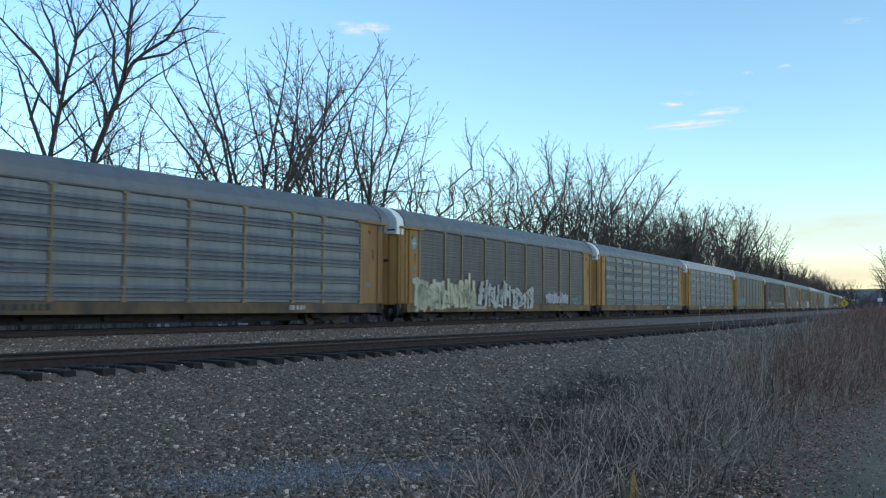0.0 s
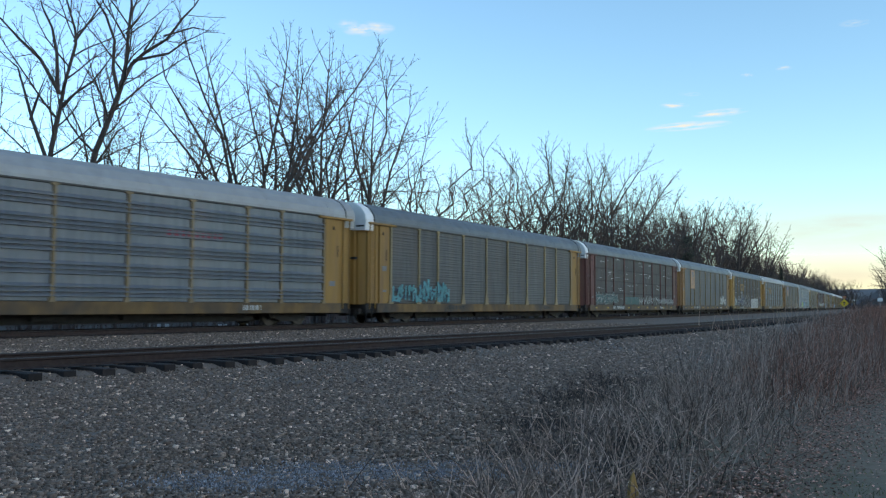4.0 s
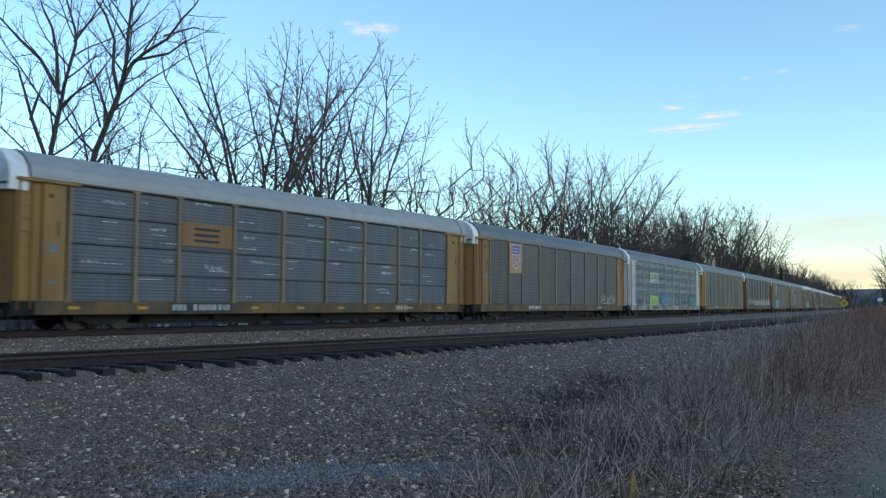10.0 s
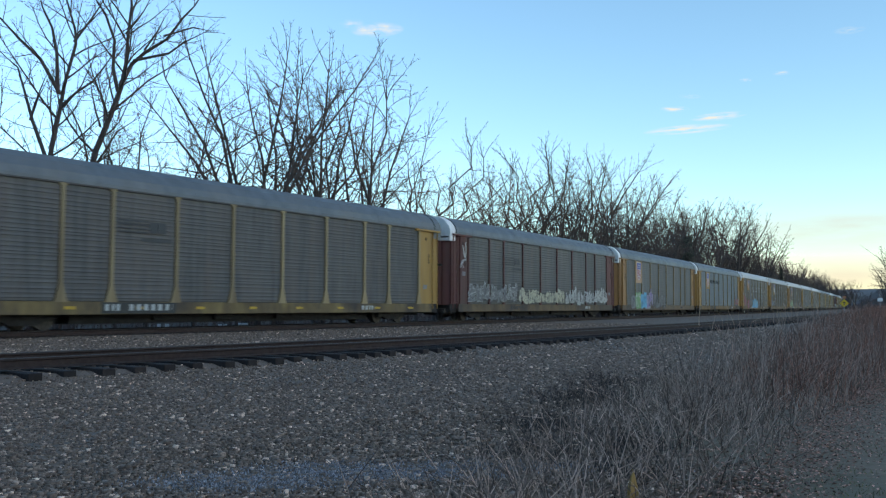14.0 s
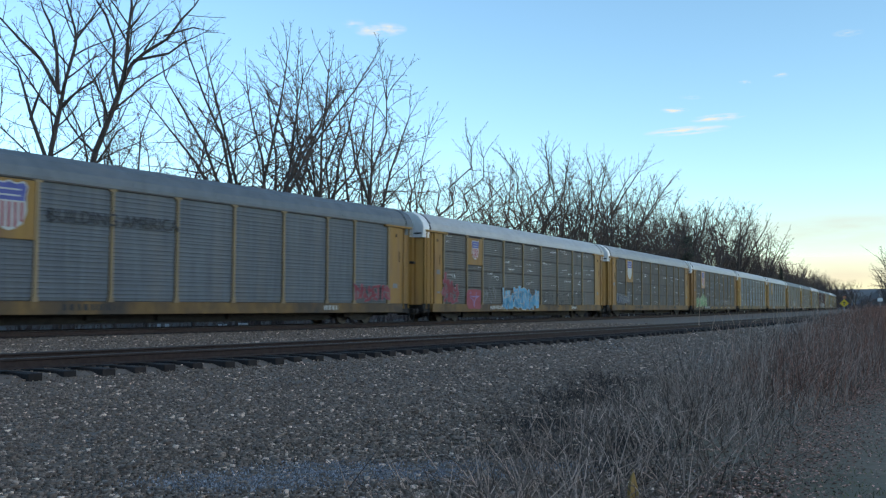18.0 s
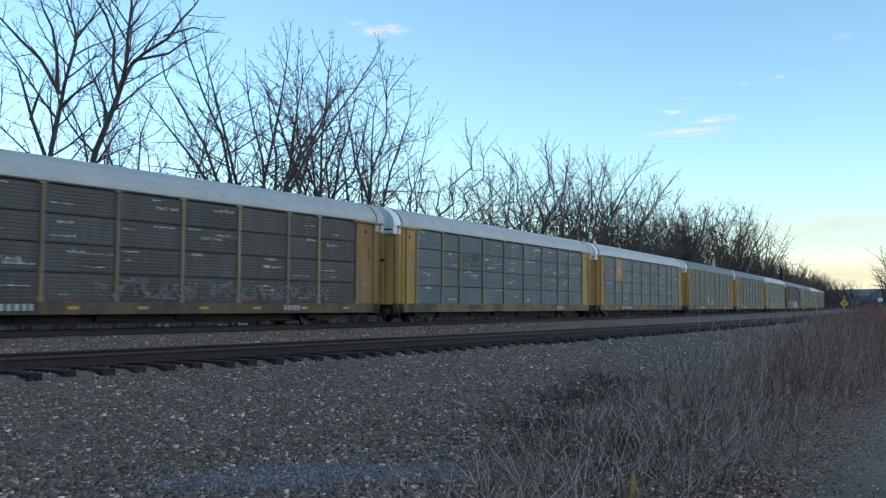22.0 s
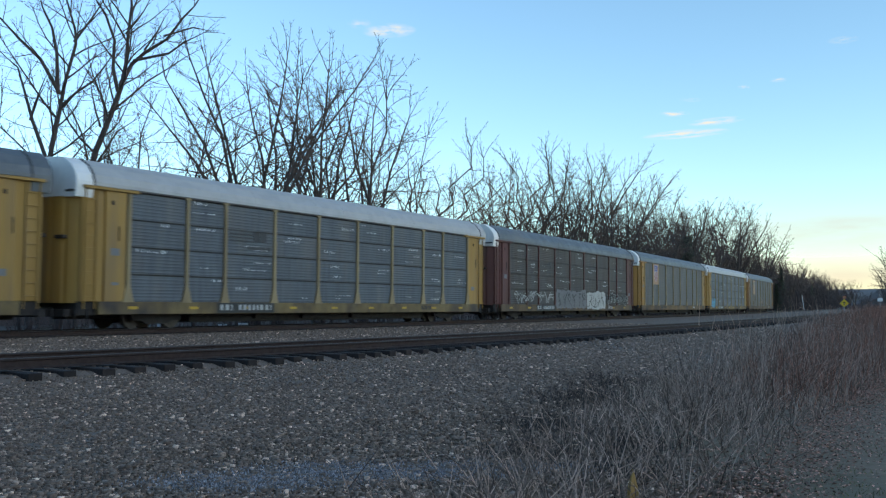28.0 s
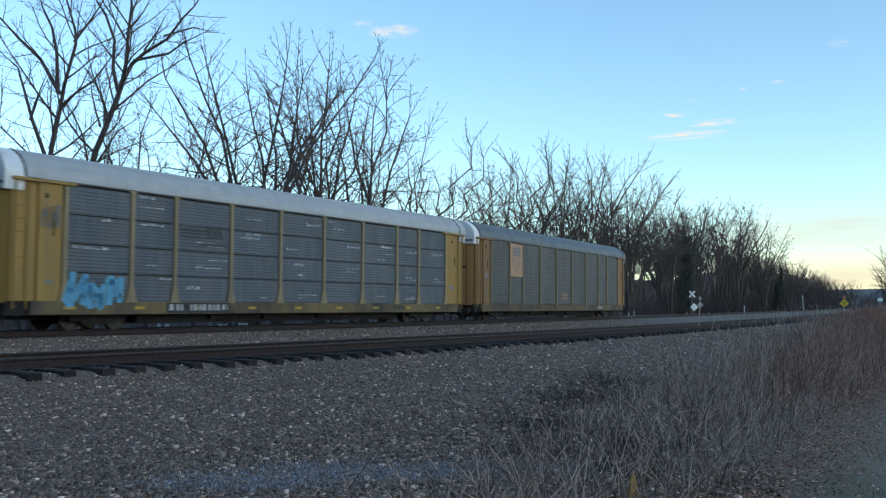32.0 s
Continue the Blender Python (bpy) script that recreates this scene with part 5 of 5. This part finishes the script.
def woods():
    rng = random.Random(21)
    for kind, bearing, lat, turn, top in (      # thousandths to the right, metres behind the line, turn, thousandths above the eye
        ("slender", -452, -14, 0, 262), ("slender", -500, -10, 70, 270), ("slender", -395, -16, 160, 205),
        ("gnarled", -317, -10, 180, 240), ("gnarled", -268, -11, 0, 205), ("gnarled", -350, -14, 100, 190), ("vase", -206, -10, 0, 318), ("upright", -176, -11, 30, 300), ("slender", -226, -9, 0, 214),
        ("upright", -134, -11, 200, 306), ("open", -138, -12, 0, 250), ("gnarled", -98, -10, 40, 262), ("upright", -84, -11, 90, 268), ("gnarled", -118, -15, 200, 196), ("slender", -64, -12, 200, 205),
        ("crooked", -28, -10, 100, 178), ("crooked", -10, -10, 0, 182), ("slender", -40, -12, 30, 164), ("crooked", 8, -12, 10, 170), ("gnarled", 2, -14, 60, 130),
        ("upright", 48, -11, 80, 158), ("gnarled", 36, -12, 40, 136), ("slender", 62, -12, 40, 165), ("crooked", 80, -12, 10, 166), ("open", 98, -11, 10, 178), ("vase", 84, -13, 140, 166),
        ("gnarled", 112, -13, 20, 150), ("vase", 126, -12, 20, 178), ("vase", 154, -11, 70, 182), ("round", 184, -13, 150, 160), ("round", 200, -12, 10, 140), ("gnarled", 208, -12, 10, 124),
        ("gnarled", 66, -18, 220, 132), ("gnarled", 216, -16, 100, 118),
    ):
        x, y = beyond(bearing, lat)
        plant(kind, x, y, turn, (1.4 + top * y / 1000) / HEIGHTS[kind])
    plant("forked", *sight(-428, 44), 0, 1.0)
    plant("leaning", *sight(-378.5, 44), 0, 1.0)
    for k in range(28):                     # the tall wood by the crossing
        s = 84 + k * 5.1 + rng.uniform(-2, 2)
        p = line_point(s, -12.5 - rng.random() ** 1.3 * 22)
        tall = float(np.interp(s, (84, 105, 118, 150, 180, 215, 240), (17, 20.5, 20, 24.5, 26.5, 27, 23))) * rng.uniform(0.84, 1.1)
        kind = rng.choice(("round", "vase", "open", "gnarled", "dense") if s < 130 else ("dense", "round", "dense"))
        plant(kind, p.x, p.y, rng.uniform(0, 360), tall / HEIGHTS[kind])
    for k in range(90):                     # on along the line
        s = 240 + k * 5.6 + rng.uniform(-4, 4)
        p = line_point(s, -13 - rng.random() * 26)
        plant("dense", p.x, p.y, rng.uniform(0, 360), rng.uniform(1.25, 1.6) + 0.0006 * (s - 246))

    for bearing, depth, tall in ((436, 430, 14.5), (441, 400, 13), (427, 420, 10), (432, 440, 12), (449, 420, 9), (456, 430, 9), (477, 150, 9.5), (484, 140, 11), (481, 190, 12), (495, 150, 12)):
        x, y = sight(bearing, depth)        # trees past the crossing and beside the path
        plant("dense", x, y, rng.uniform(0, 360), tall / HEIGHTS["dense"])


woods()


def evergreen(x, y, height, seed):
    rng = random.Random(seed)
    root = new("evergreen_tree")
    tagged(root, "dark green conifer among the bare trees", "tree")
    root.matrix_basis = pose(x, y, GROUND)
    bm = bmesh.new()
    bmesh.ops.create_cone(bm, cap_ends=True, segments=8, radius1=height * 0.02, radius2=0.03, depth=height, matrix=Matrix.Translation((0, 0, height / 2 - 0.2)))
    me = bpy.data.meshes.new("trunk")
    bm.to_mesh(me)
    bm.free()
    me.materials.append(M["bark"])
    put("trunk", me, root)
    verts, faces = [], []
    for k in range(5200):
        f = rng.random() ** 1.3
        z = height * (0.08 + 0.92 * f)
        r = height * 0.26 * (1 - f) * math.sqrt(rng.random()) + 0.05
        r *= 0.75 + 0.4 * math.sin(z * 5.1)
        a = rng.uniform(0, 6.28)
        c = Vector((r * math.cos(a), r * math.sin(a), z - r * 0.25))
        out = Vector((math.cos(a), math.sin(a), -0.35)) * rng.uniform(0.2, 0.45)
        side = Vector((-math.sin(a), math.cos(a), rng.uniform(-0.5, 0.5))) * rng.uniform(0.06, 0.14)
        n = len(verts)
        verts += [tuple(c - side), tuple(c + out), tuple(c + side)]
        faces.append((n, n + 1, n + 2))
    put("crown", mesh_from("crown", verts, faces, M["evergreen"]), root)




def ivy_tree(x, y, height, seed):
    """A trunk wrapped in ivy: a ragged dark column of small leaves, with bare limbs above."""
    rng = random.Random(seed)
    root = new("ivy_tree")
    tagged(root, "dark bare tree with its trunk wrapped in ivy", "tree")
    root.matrix_basis = pose(x, y, GROUND)
    thick, thin = grown_tree(seed, fan(seed, 2, 2.0, height), 0.3, 0.02, 0.6, 0.24, 42, 0.1, 0.06)
    put("trunk", mesh_from("trunk", *thick, M["bark"]), root)
    put("crown", mesh_from("crown", *thin, M["twig"]), root)
    verts, faces = [], []
    for k in range(9000):
        f = rng.random()
        z, a = height * 0.86 * f, rng.uniform(0, 6.28)
        wide = 2.4 * (1 - 0.4 * f) * (0.75 + 0.45 * noise.noise(Vector((math.cos(a) * 1.5, math.sin(a) * 1.5, z * 0.5))))
        r = wide * math.sqrt(rng.random())
        c = Vector((r * math.cos(a), r * math.sin(a), z))
        u = Vector((rng.gauss(0, 1), rng.gauss(0, 1), rng.gauss(0, 1))).normalized() * rng.uniform(0.1, 0.22)
        v = u.orthogonal().normalized() * rng.uniform(0.08, 0.2)
        n = len(verts)
        verts += [tuple(c - u), tuple(c + v), tuple(c + u)]
        faces.append((n, n + 1, n + 2))
    put("ivy", mesh_from("ivy", verts, faces, M["ivy"]), root, label="dark ivy leaves")


M["ivy"] = island(surface("dark_ivy_leaf", (0.03, 0.034, 0.024), (0.055, 0.058, 0.04), 3, 0.7), 0.6, 1.3)
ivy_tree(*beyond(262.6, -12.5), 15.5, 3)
p = line_point(252, -12)
evergreen(p.x, p.y, 14, 6)
p = line_point(228, -11)
evergreen(p.x, p.y, 8, 4)
p = line_point(440, -14)
evergreen(p.x, p.y, 12, 5)


def thicket():
    """Brush and saplings at the foot of the woods."""
    rng = random.Random(77)

    def band(count, s0, s1, near, deep):
        out = []
        for k in range(count):
            s = s0 + (s1 - s0) * rng.random() ** 1.25
            p = line_point(s, near - deep * rng.random() ** 1.3)
            out.append((p.x, p.y, GROUND - 0.1, (0.45 + 0.55 * rng.random()) * (1 + s / 900)))
        return out

    stems("undergrowth", rng, band(5200, 66, 250, -11.0, 16), 1.5, 6.2, 0.018, M["twig"], "grey-brown undergrowth at the foot of the woods", 0.2, 5, 0.3)
    stems("far_undergrowth", rng, band(3000, 225, 720, -8.5, 22), 2.5, 8, 0.06, M["twig"], "grey-brown undergrowth along the line far off", 0.2, 5, 0.3)
    stems("low_brush", rng, band(2600, -75, 70, -6.5, 14), 0.6, 2.2, 0.02, M["twig"], "low brown brush behind the far track", 0.3, 4, 0.3)
    stems("trackside_saplings", rng, band(420, -60, 60, -9.0, 10), 2.0, 5.8, 0.016, M["twig"], "thin saplings behind the train", 0.12, 5, 0.2)


thicket()


def ridge(name, lo, hi, far, base, top, seed, material, label, rough=3.0):
    """A rounded wooded ridge on an arc about the place, between two bearings."""
    verts, faces = [], []
    n = 140
    for k in range(n + 1):
        b = radians(lo + (hi - lo) * k / n)
        h = top * (0.72 + 0.35 * noise.noise(Vector((k * 0.045 + seed, seed, 0)))) + rough * noise.noise(Vector((k * 0.9, seed, 1)))
        h = base + (h - base) * min(1.0, 8 * k / n, 8 * (n - k) / n)      # it runs out at both ends
        for d, z in ((0, base), (0.01, h * 0.55), (0.05, h * 0.9), (0.10, h), (0.3, base)):
            r = far * (1 + d)
            verts.append((r * math.sin(b), r * math.cos(b), z))
    for k in range(n):
        for j in range(4):
            a = k * 5 + j
            faces.append((a, a + 5, a + 6, a + 1))
    ob = put(name, mesh_from(name, verts, faces, material))
    tagged(ob, label, "backdrop", kind="structure")


M["ridge"] = surface("winter_hillside", (0.10, 0.095, 0.10), (0.16, 0.15, 0.15), 0.02, 0.95)
# Colour of the solid wood sheets, with the shade between trunks put into it.
M["woodwall"] = surface("shaded_wood_sheet", (0.065, 0.05, 0.047), (0.115, 0.088, 0.08), 0.5, 0.95, stretch=(1, 1, 0.15))
# This bank is out of view, added to dim light and reflections on the train.
ridge("wooded_bank", 72, 292, 75, -1, 24, 9, M["woodwall"], "unseen bank added behind the camera to dim the light and close the place", 3)
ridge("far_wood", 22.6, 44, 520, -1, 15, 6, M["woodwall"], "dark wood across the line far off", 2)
ridge("distant_ridge", -60, 60, 2400, -20, 62, 4, M["ridge"], "distant wooded hills under the evening sky", 2)


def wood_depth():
    """A solid sheet behind the wood's edge, coloured for the shade among close-grown trees."""
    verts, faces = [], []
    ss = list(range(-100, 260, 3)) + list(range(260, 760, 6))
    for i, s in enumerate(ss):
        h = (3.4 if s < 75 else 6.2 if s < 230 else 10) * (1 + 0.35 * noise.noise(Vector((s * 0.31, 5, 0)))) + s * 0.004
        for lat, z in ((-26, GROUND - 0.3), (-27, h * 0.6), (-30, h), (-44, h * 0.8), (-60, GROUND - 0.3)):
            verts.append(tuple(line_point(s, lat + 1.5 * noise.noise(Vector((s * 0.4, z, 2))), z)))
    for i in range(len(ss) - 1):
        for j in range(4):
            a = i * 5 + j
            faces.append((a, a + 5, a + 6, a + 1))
    tagged(put("wood_interior", mesh_from("wood_interior", verts, faces, M["woodwall"])), "dark sheet standing for the wood's shaded inside behind the front trees", "woods", kind="stuff")


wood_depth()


# ---- signs and posts by the crossing ----
def square_plate(name, half, thick, material):
    return prism(name, material, [(half, 0), (0, half), (-half, 0), (0, -half)], -thick / 2, thick / 2, "y")


M["post_grey"] = surface("galvanised_post", (0.22, 0.22, 0.22), (0.32, 0.32, 0.32), 6, 0.5, 0.5)
M["sign_yellow"] = surface("yellow_sign_sheet", (0.62, 0.40, 0.02), (0.72, 0.47, 0.03), 3, 0.5)
M["sign_white"] = surface("white_sign_sheet", (0.68, 0.68, 0.68), (0.80, 0.80, 0.80), 3, 0.5)
M["sign_orange"] = surface("orange_sign_sheet", (0.45, 0.16, 0.08), (0.55, 0.2, 0.1), 3, 0.5)


def sign(name, label, category, x, y, turn, build):
    root = new(name)
    root.matrix_basis = pose(x, y, GROUND - 0.05, 0, 0, turn)
    tagged(root, label, category)
    build(root)
    return root


def pole(root, h, r, material=None, lean=0.0):
    bm = bmesh.new()
    bmesh.ops.create_cone(bm, cap_ends=True, segments=10, radius1=r, radius2=r * 0.85, depth=h, matrix=Matrix.Translation((lean * h / 2, 0, h / 2)) @ Matrix.Rotation(math.atan(lean), 4, "Y"))
    me = bpy.data.meshes.new("pole")
    bm.to_mesh(me)
    bm.free()
    me.materials.append(material or M["post_grey"])
    put("pole", me, root)


def crossbuck(root):
    pole(root, 3.6, 0.06)
    for tilt in (45, -45):
        ob = put("blade", once("blade", lambda: boxes("blade", M["sign_white"], (-0.62, 0.62, -0.02, 0.02, -0.12, 0.12))), root, (0, -0.08 - 0.05 * (tilt > 0), 3.3))
        ob.rotation_euler[1] = radians(tilt)
    put("plate", once("plate", lambda: square_plate("plate", 0.6, 0.03, M["sign_white"])), root, (0.3, -0.1, 1.35))


def twin_plate(root):
    pole(root, 3.0, 0.05)
    put("plate", once("plate2", lambda: square_plate("plate", 0.52, 0.03, M["post_grey"])), root, (0, -0.08, 1.7))
    put("plate", once("plate3", lambda: square_plate("plate", 0.28, 0.03, M["post_grey"])), root, (0, -0.08, 2.7))


def warning(root):
    pole(root, 2.9, 0.045)
    put("plate", once("plate4", lambda: square_plate("plate", 0.56, 0.02, M["sign_yellow"])), root, (0, -0.07, 1.95))
    put("arrow", once("arrow", lambda: boxes("arrow", M["black"], (-0.06, 0.06, -0.004, 0.004, -0.25, 0.2), (-0.15, 0.15, -0.004, 0.004, 0.05, 0.14))), root, (0, -0.09, 1.95), "black symbol")
    put("top_plate", once("plate5", lambda: boxes("top_plate", M["sign_orange"], (-0.2, 0.2, -0.012, 0.012, -0.15, 0.15))), root, (0.05, -0.07, 2.72), "orange plate")


def board(root):
    pole(root, 3.2, 0.05)
    put("board", once("board", lambda: boxes("board", M["sign_white"], (-0.28, 0.28, -0.012, 0.012, -0.2, 0.2))), root, (0, -0.07, 2.35), "white board")


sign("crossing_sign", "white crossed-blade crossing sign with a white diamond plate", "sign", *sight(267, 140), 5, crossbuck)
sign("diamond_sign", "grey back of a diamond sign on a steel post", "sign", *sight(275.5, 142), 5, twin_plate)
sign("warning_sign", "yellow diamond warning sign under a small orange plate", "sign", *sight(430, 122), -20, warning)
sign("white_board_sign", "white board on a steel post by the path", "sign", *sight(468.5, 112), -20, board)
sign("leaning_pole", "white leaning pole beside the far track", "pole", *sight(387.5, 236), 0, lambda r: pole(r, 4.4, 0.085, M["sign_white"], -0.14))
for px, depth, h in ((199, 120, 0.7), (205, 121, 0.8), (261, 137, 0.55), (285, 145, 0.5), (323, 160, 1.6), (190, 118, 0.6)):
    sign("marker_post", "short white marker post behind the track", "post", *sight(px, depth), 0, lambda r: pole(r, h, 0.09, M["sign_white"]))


def trackside_boxes():
    """A white box and small white plates that stand behind the far track."""
    root = sign("small_white_box", "small white box standing behind the far track", "box", *line_point(-15.2, -7.3)[:2], 20, lambda r: None)
    root.location.z = 0.07
    put("box", boxes("box", M["sign_white"], (-0.24, 0.24, -0.16, 0.16, -0.4, 0.10)), root)
    for at, z, gap in ((15.35, 0.02, 0.22), (30.8, 0.0, 0.2), (-16.7, 0.06, 0.12), (-20.6, 0.14, 0.18)):
        root = sign("white_plate_marker", "small pair of white plates on a stub behind the far track", "marker", *line_point(at, -7.3)[:2], 20, lambda r: None)
        root.location.z = z
        put("stub", boxes("stub", M["post_grey"], (-0.03, 0.03, 0.03, 0.08, -0.6, 0.02)), root)
        for side in (-1, 1):
            put("plate", boxes("plate", M["sign_white"], (side * gap - 0.09, side * gap + 0.09, -0.02, 0.02, -0.07, 0.07)), root, label="white plate")
        put("bar", boxes("bar", M["post_grey"], (-gap, gap, 0.0, 0.03, -0.02, 0.02)), root)


trackside_boxes()


def corn_stub():
    root = new("dry_stump")
    root.matrix_basis = pose(*verge_point(-42.7, 21.25)[:2], GROUND)
    tagged(root, "broken yellow-brown plant stump among the weeds", "stump")
    m = surface("dry_yellow_stalk", (0.30, 0.17, 0.05), (0.45, 0.27, 0.09), 12, 0.8, stretch=(1, 1, 0.2))
    rng = random.Random(3)
    for k in range(4):
        a = rng.uniform(0, 6.28)
        out = [(-0.05, 0), (0.05, 0), (0.045, 0.09), (0.012, 0.13 + 0.03 * k), (-0.03, 0.10)]
        put("leaf_sheath", prism("leaf_sheath", m, out, -0.006, 0.006, "y"), root, (0.02 * math.cos(a), 0.02 * math.sin(a), 0), rz=a)


corn_stub()


def side_brush():
    """Scrub on the near side of the line, beyond the path."""
    rng = random.Random(9)
    spots = []
    for k in range(2600):
        d = rng.uniform(34, 120)
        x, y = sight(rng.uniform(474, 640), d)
        if lat_of(x, y)[0] < 24:
            continue
        spots.append((x, y, GROUND - 0.1, 0.6 + 0.4 * rng.random()))
    stems("side_scrub", rng, spots, 1.5, 5.5, 0.02, M["twig"], "dark scrub beyond the path", 0.2, 5, 0.25)


side_brush()


# ---- clouds ----
def cloud_material(seed, dense, tint=(1.0, 1.0, 1.0), even=0.38):
    m = bpy.data.materials.new("thin_cloud")
    m.use_nodes = True
    t = m.node_tree
    t.nodes.clear()
    out = t.nodes.new("ShaderNodeOutputMaterial")
    mix = t.nodes.new("ShaderNodeMixShader")
    clear = t.nodes.new("ShaderNodeBsdfTransparent")
    glow = t.nodes.new("ShaderNodeEmission")
    glow.inputs["Color"].default_value = (*tint, 1)
    glow.inputs["Strength"].default_value = 0.9
    co = t.nodes.new("ShaderNodeTexCoord")
    ln = t.nodes.new("ShaderNodeVectorMath")
    ln.operation = "LENGTH"
    t.links.new(co.outputs["Object"], ln.inputs[0])
    fall = t.nodes.new("ShaderNodeMapRange")
    fall.inputs["From Min"].default_value, fall.inputs["From Max"].default_value = 1.0, 0.1
    t.links.new(ln.outputs["Value"], fall.inputs["Value"])
    n = t.nodes.new("ShaderNodeTexNoise")
    n.noise_dimensions = "4D"
    n.inputs["W"].default_value, n.inputs["Scale"].default_value, n.inputs["Detail"].default_value = seed, 1.7, 5
    t.links.new(co.outputs["Object"], n.inputs["Vector"])
    r = t.nodes.new("ShaderNodeMapRange")
    r.inputs["From Min"].default_value, r.inputs["From Max"].default_value, r.inputs["To Max"].default_value = even, 0.68, dense
    t.links.new(n.outputs["Fac"], r.inputs["Value"])
    mul = t.nodes.new("ShaderNodeMath")
    mul.operation = "MULTIPLY"
    t.links.new(fall.outputs["Result"], mul.inputs[0])
    t.links.new(r.outputs["Result"], mul.inputs[1])
    t.links.new(mul.outputs[0], mix.inputs["Fac"])
    t.links.new(clear.outputs[0], mix.inputs[1])
    t.links.new(glow.outputs[0], mix.inputs[2])
    t.links.new(mix.outputs[0], out.inputs["Surface"])
    return m


CLOUDS = []


def cloud(px0, up0, px1, up1, half_w, half_h, tilt, dense, seed, tint=(1.0, 1.0, 1.0), even=0.38):
    """A thin cloud far off; bearings in thousandths of the distance, at the clip's start and end."""
    far = 3600.0
    w, h = half_w * far / 1000, half_h * far / 1000
    verts = [(math.cos(a) * 1.0, math.sin(a) * 1.0, 0) for a in [2 * math.pi * k / 24 for k in range(24)]]
    ob = put("cloud", mesh_from("cloud", verts, [tuple(range(24))], cloud_material(seed, dense, tint, even)))
    tagged(ob, "thin glowing sheet in the pale sky, for evening cloud and horizon haze", "cloud", "clouds", "structure")
    ob.scale = (w, h, 1)
    rows = []
    for t, px, up in ((0, px0, up0), (32, px1, up1)):
        rows.append((t, pose(px * far / 1000, far, 1.1 + up * far / 1000, 90, 0, 0) @ pose(0, 0, 0, 0, 0, tilt)))
    CLOUDS.append((ob, rows))


def bearing(x, y):
    return (x - 784) / 1.649, (541 - y) / 1.649


for a, b, hw, hh, tilt, dense, seed in (
    ((642, 45), (692, 49), 50, 15, 2, 1.5, 1), ((606, 36), (636, 36), 24, 10, 0, 0.5, 2), ((1222, 217), (1217, 236), 82, 9, 5, 2.0, 3), ((1280, 193), (1270, 213), 55, 8, 6, 1.6, 4),
    ((1197, 180), (1198, 200), 28, 6, 0, 1.2, 5), ((1330, 123), (1322, 152), 14, 4, 0, 0.7, 6), ((1395, 110), (1382, 139), 18, 5, 5, 0.7, 7), ((1526, 26), (1498, 67), 32, 8, 6, 0.5, 8), ((1225, 160), (1226, 174), 22, 5, 0, 0.4, 9),
):
    cloud(*bearing(*a), *bearing(*b), hw / 1.649, hh / 1.649, tilt, dense, seed)
cloud(*bearing(1510, 400), *bearing(1500, 405), 270 / 1.649, 48 / 1.649, 3, 0.9, 12, (0.82, 0.81, 0.78), 0.05)
# No cloud: a glowing sheet that paints pink haze over the low sky.
cloud(*bearing(1500, 490), *bearing(1500, 490), 330 / 1.649, 58 / 1.649, 0, 0.7, 14, (0.92, 0.72, 0.66), -0.3)


# ---- what moves ----
def motions():
    """The train runs past at an even speed, its wheels turning; the clouds drift."""
    for i, car in enumerate(TRAIN):
        rows = []
        for k in range(33):
            s0 = FIRST_GAP + PITCH * (i - 1) - SPEED * k + SLACK[i]
            a, b = line_point(s0, FAR_MID), line_point(s0 + PITCH, FAR_MID)
            rows.append((k, pose(a.x, a.y, FAR_RAIL, 0, 0, math.degrees(math.atan2(b.y - a.y, b.x - a.x)))))
        walk(car, rows)
    for ob, rows in CLOUDS:
        walk(ob, rows)
    step = math.degrees(SPEED / FPS / 0.42)
    kept = {}
    for wheels in car_wheels:
        for w in wheels:
            dx = round(w.location.x, 2)
            if dx not in kept:
                walk(w, [(f / FPS, pose(dx, 0, 0.42, 0, -step * f, 0)) for f in range(int(32 * FPS) + 1)])
                kept[dx] = w.animation_data
            else:
                w.rotation_mode = "QUATERNION"
                keys = w.animation_data_create()
                keys.action = kept[dx].action
                keys.action_slot = kept[dx].action_slot


motions()
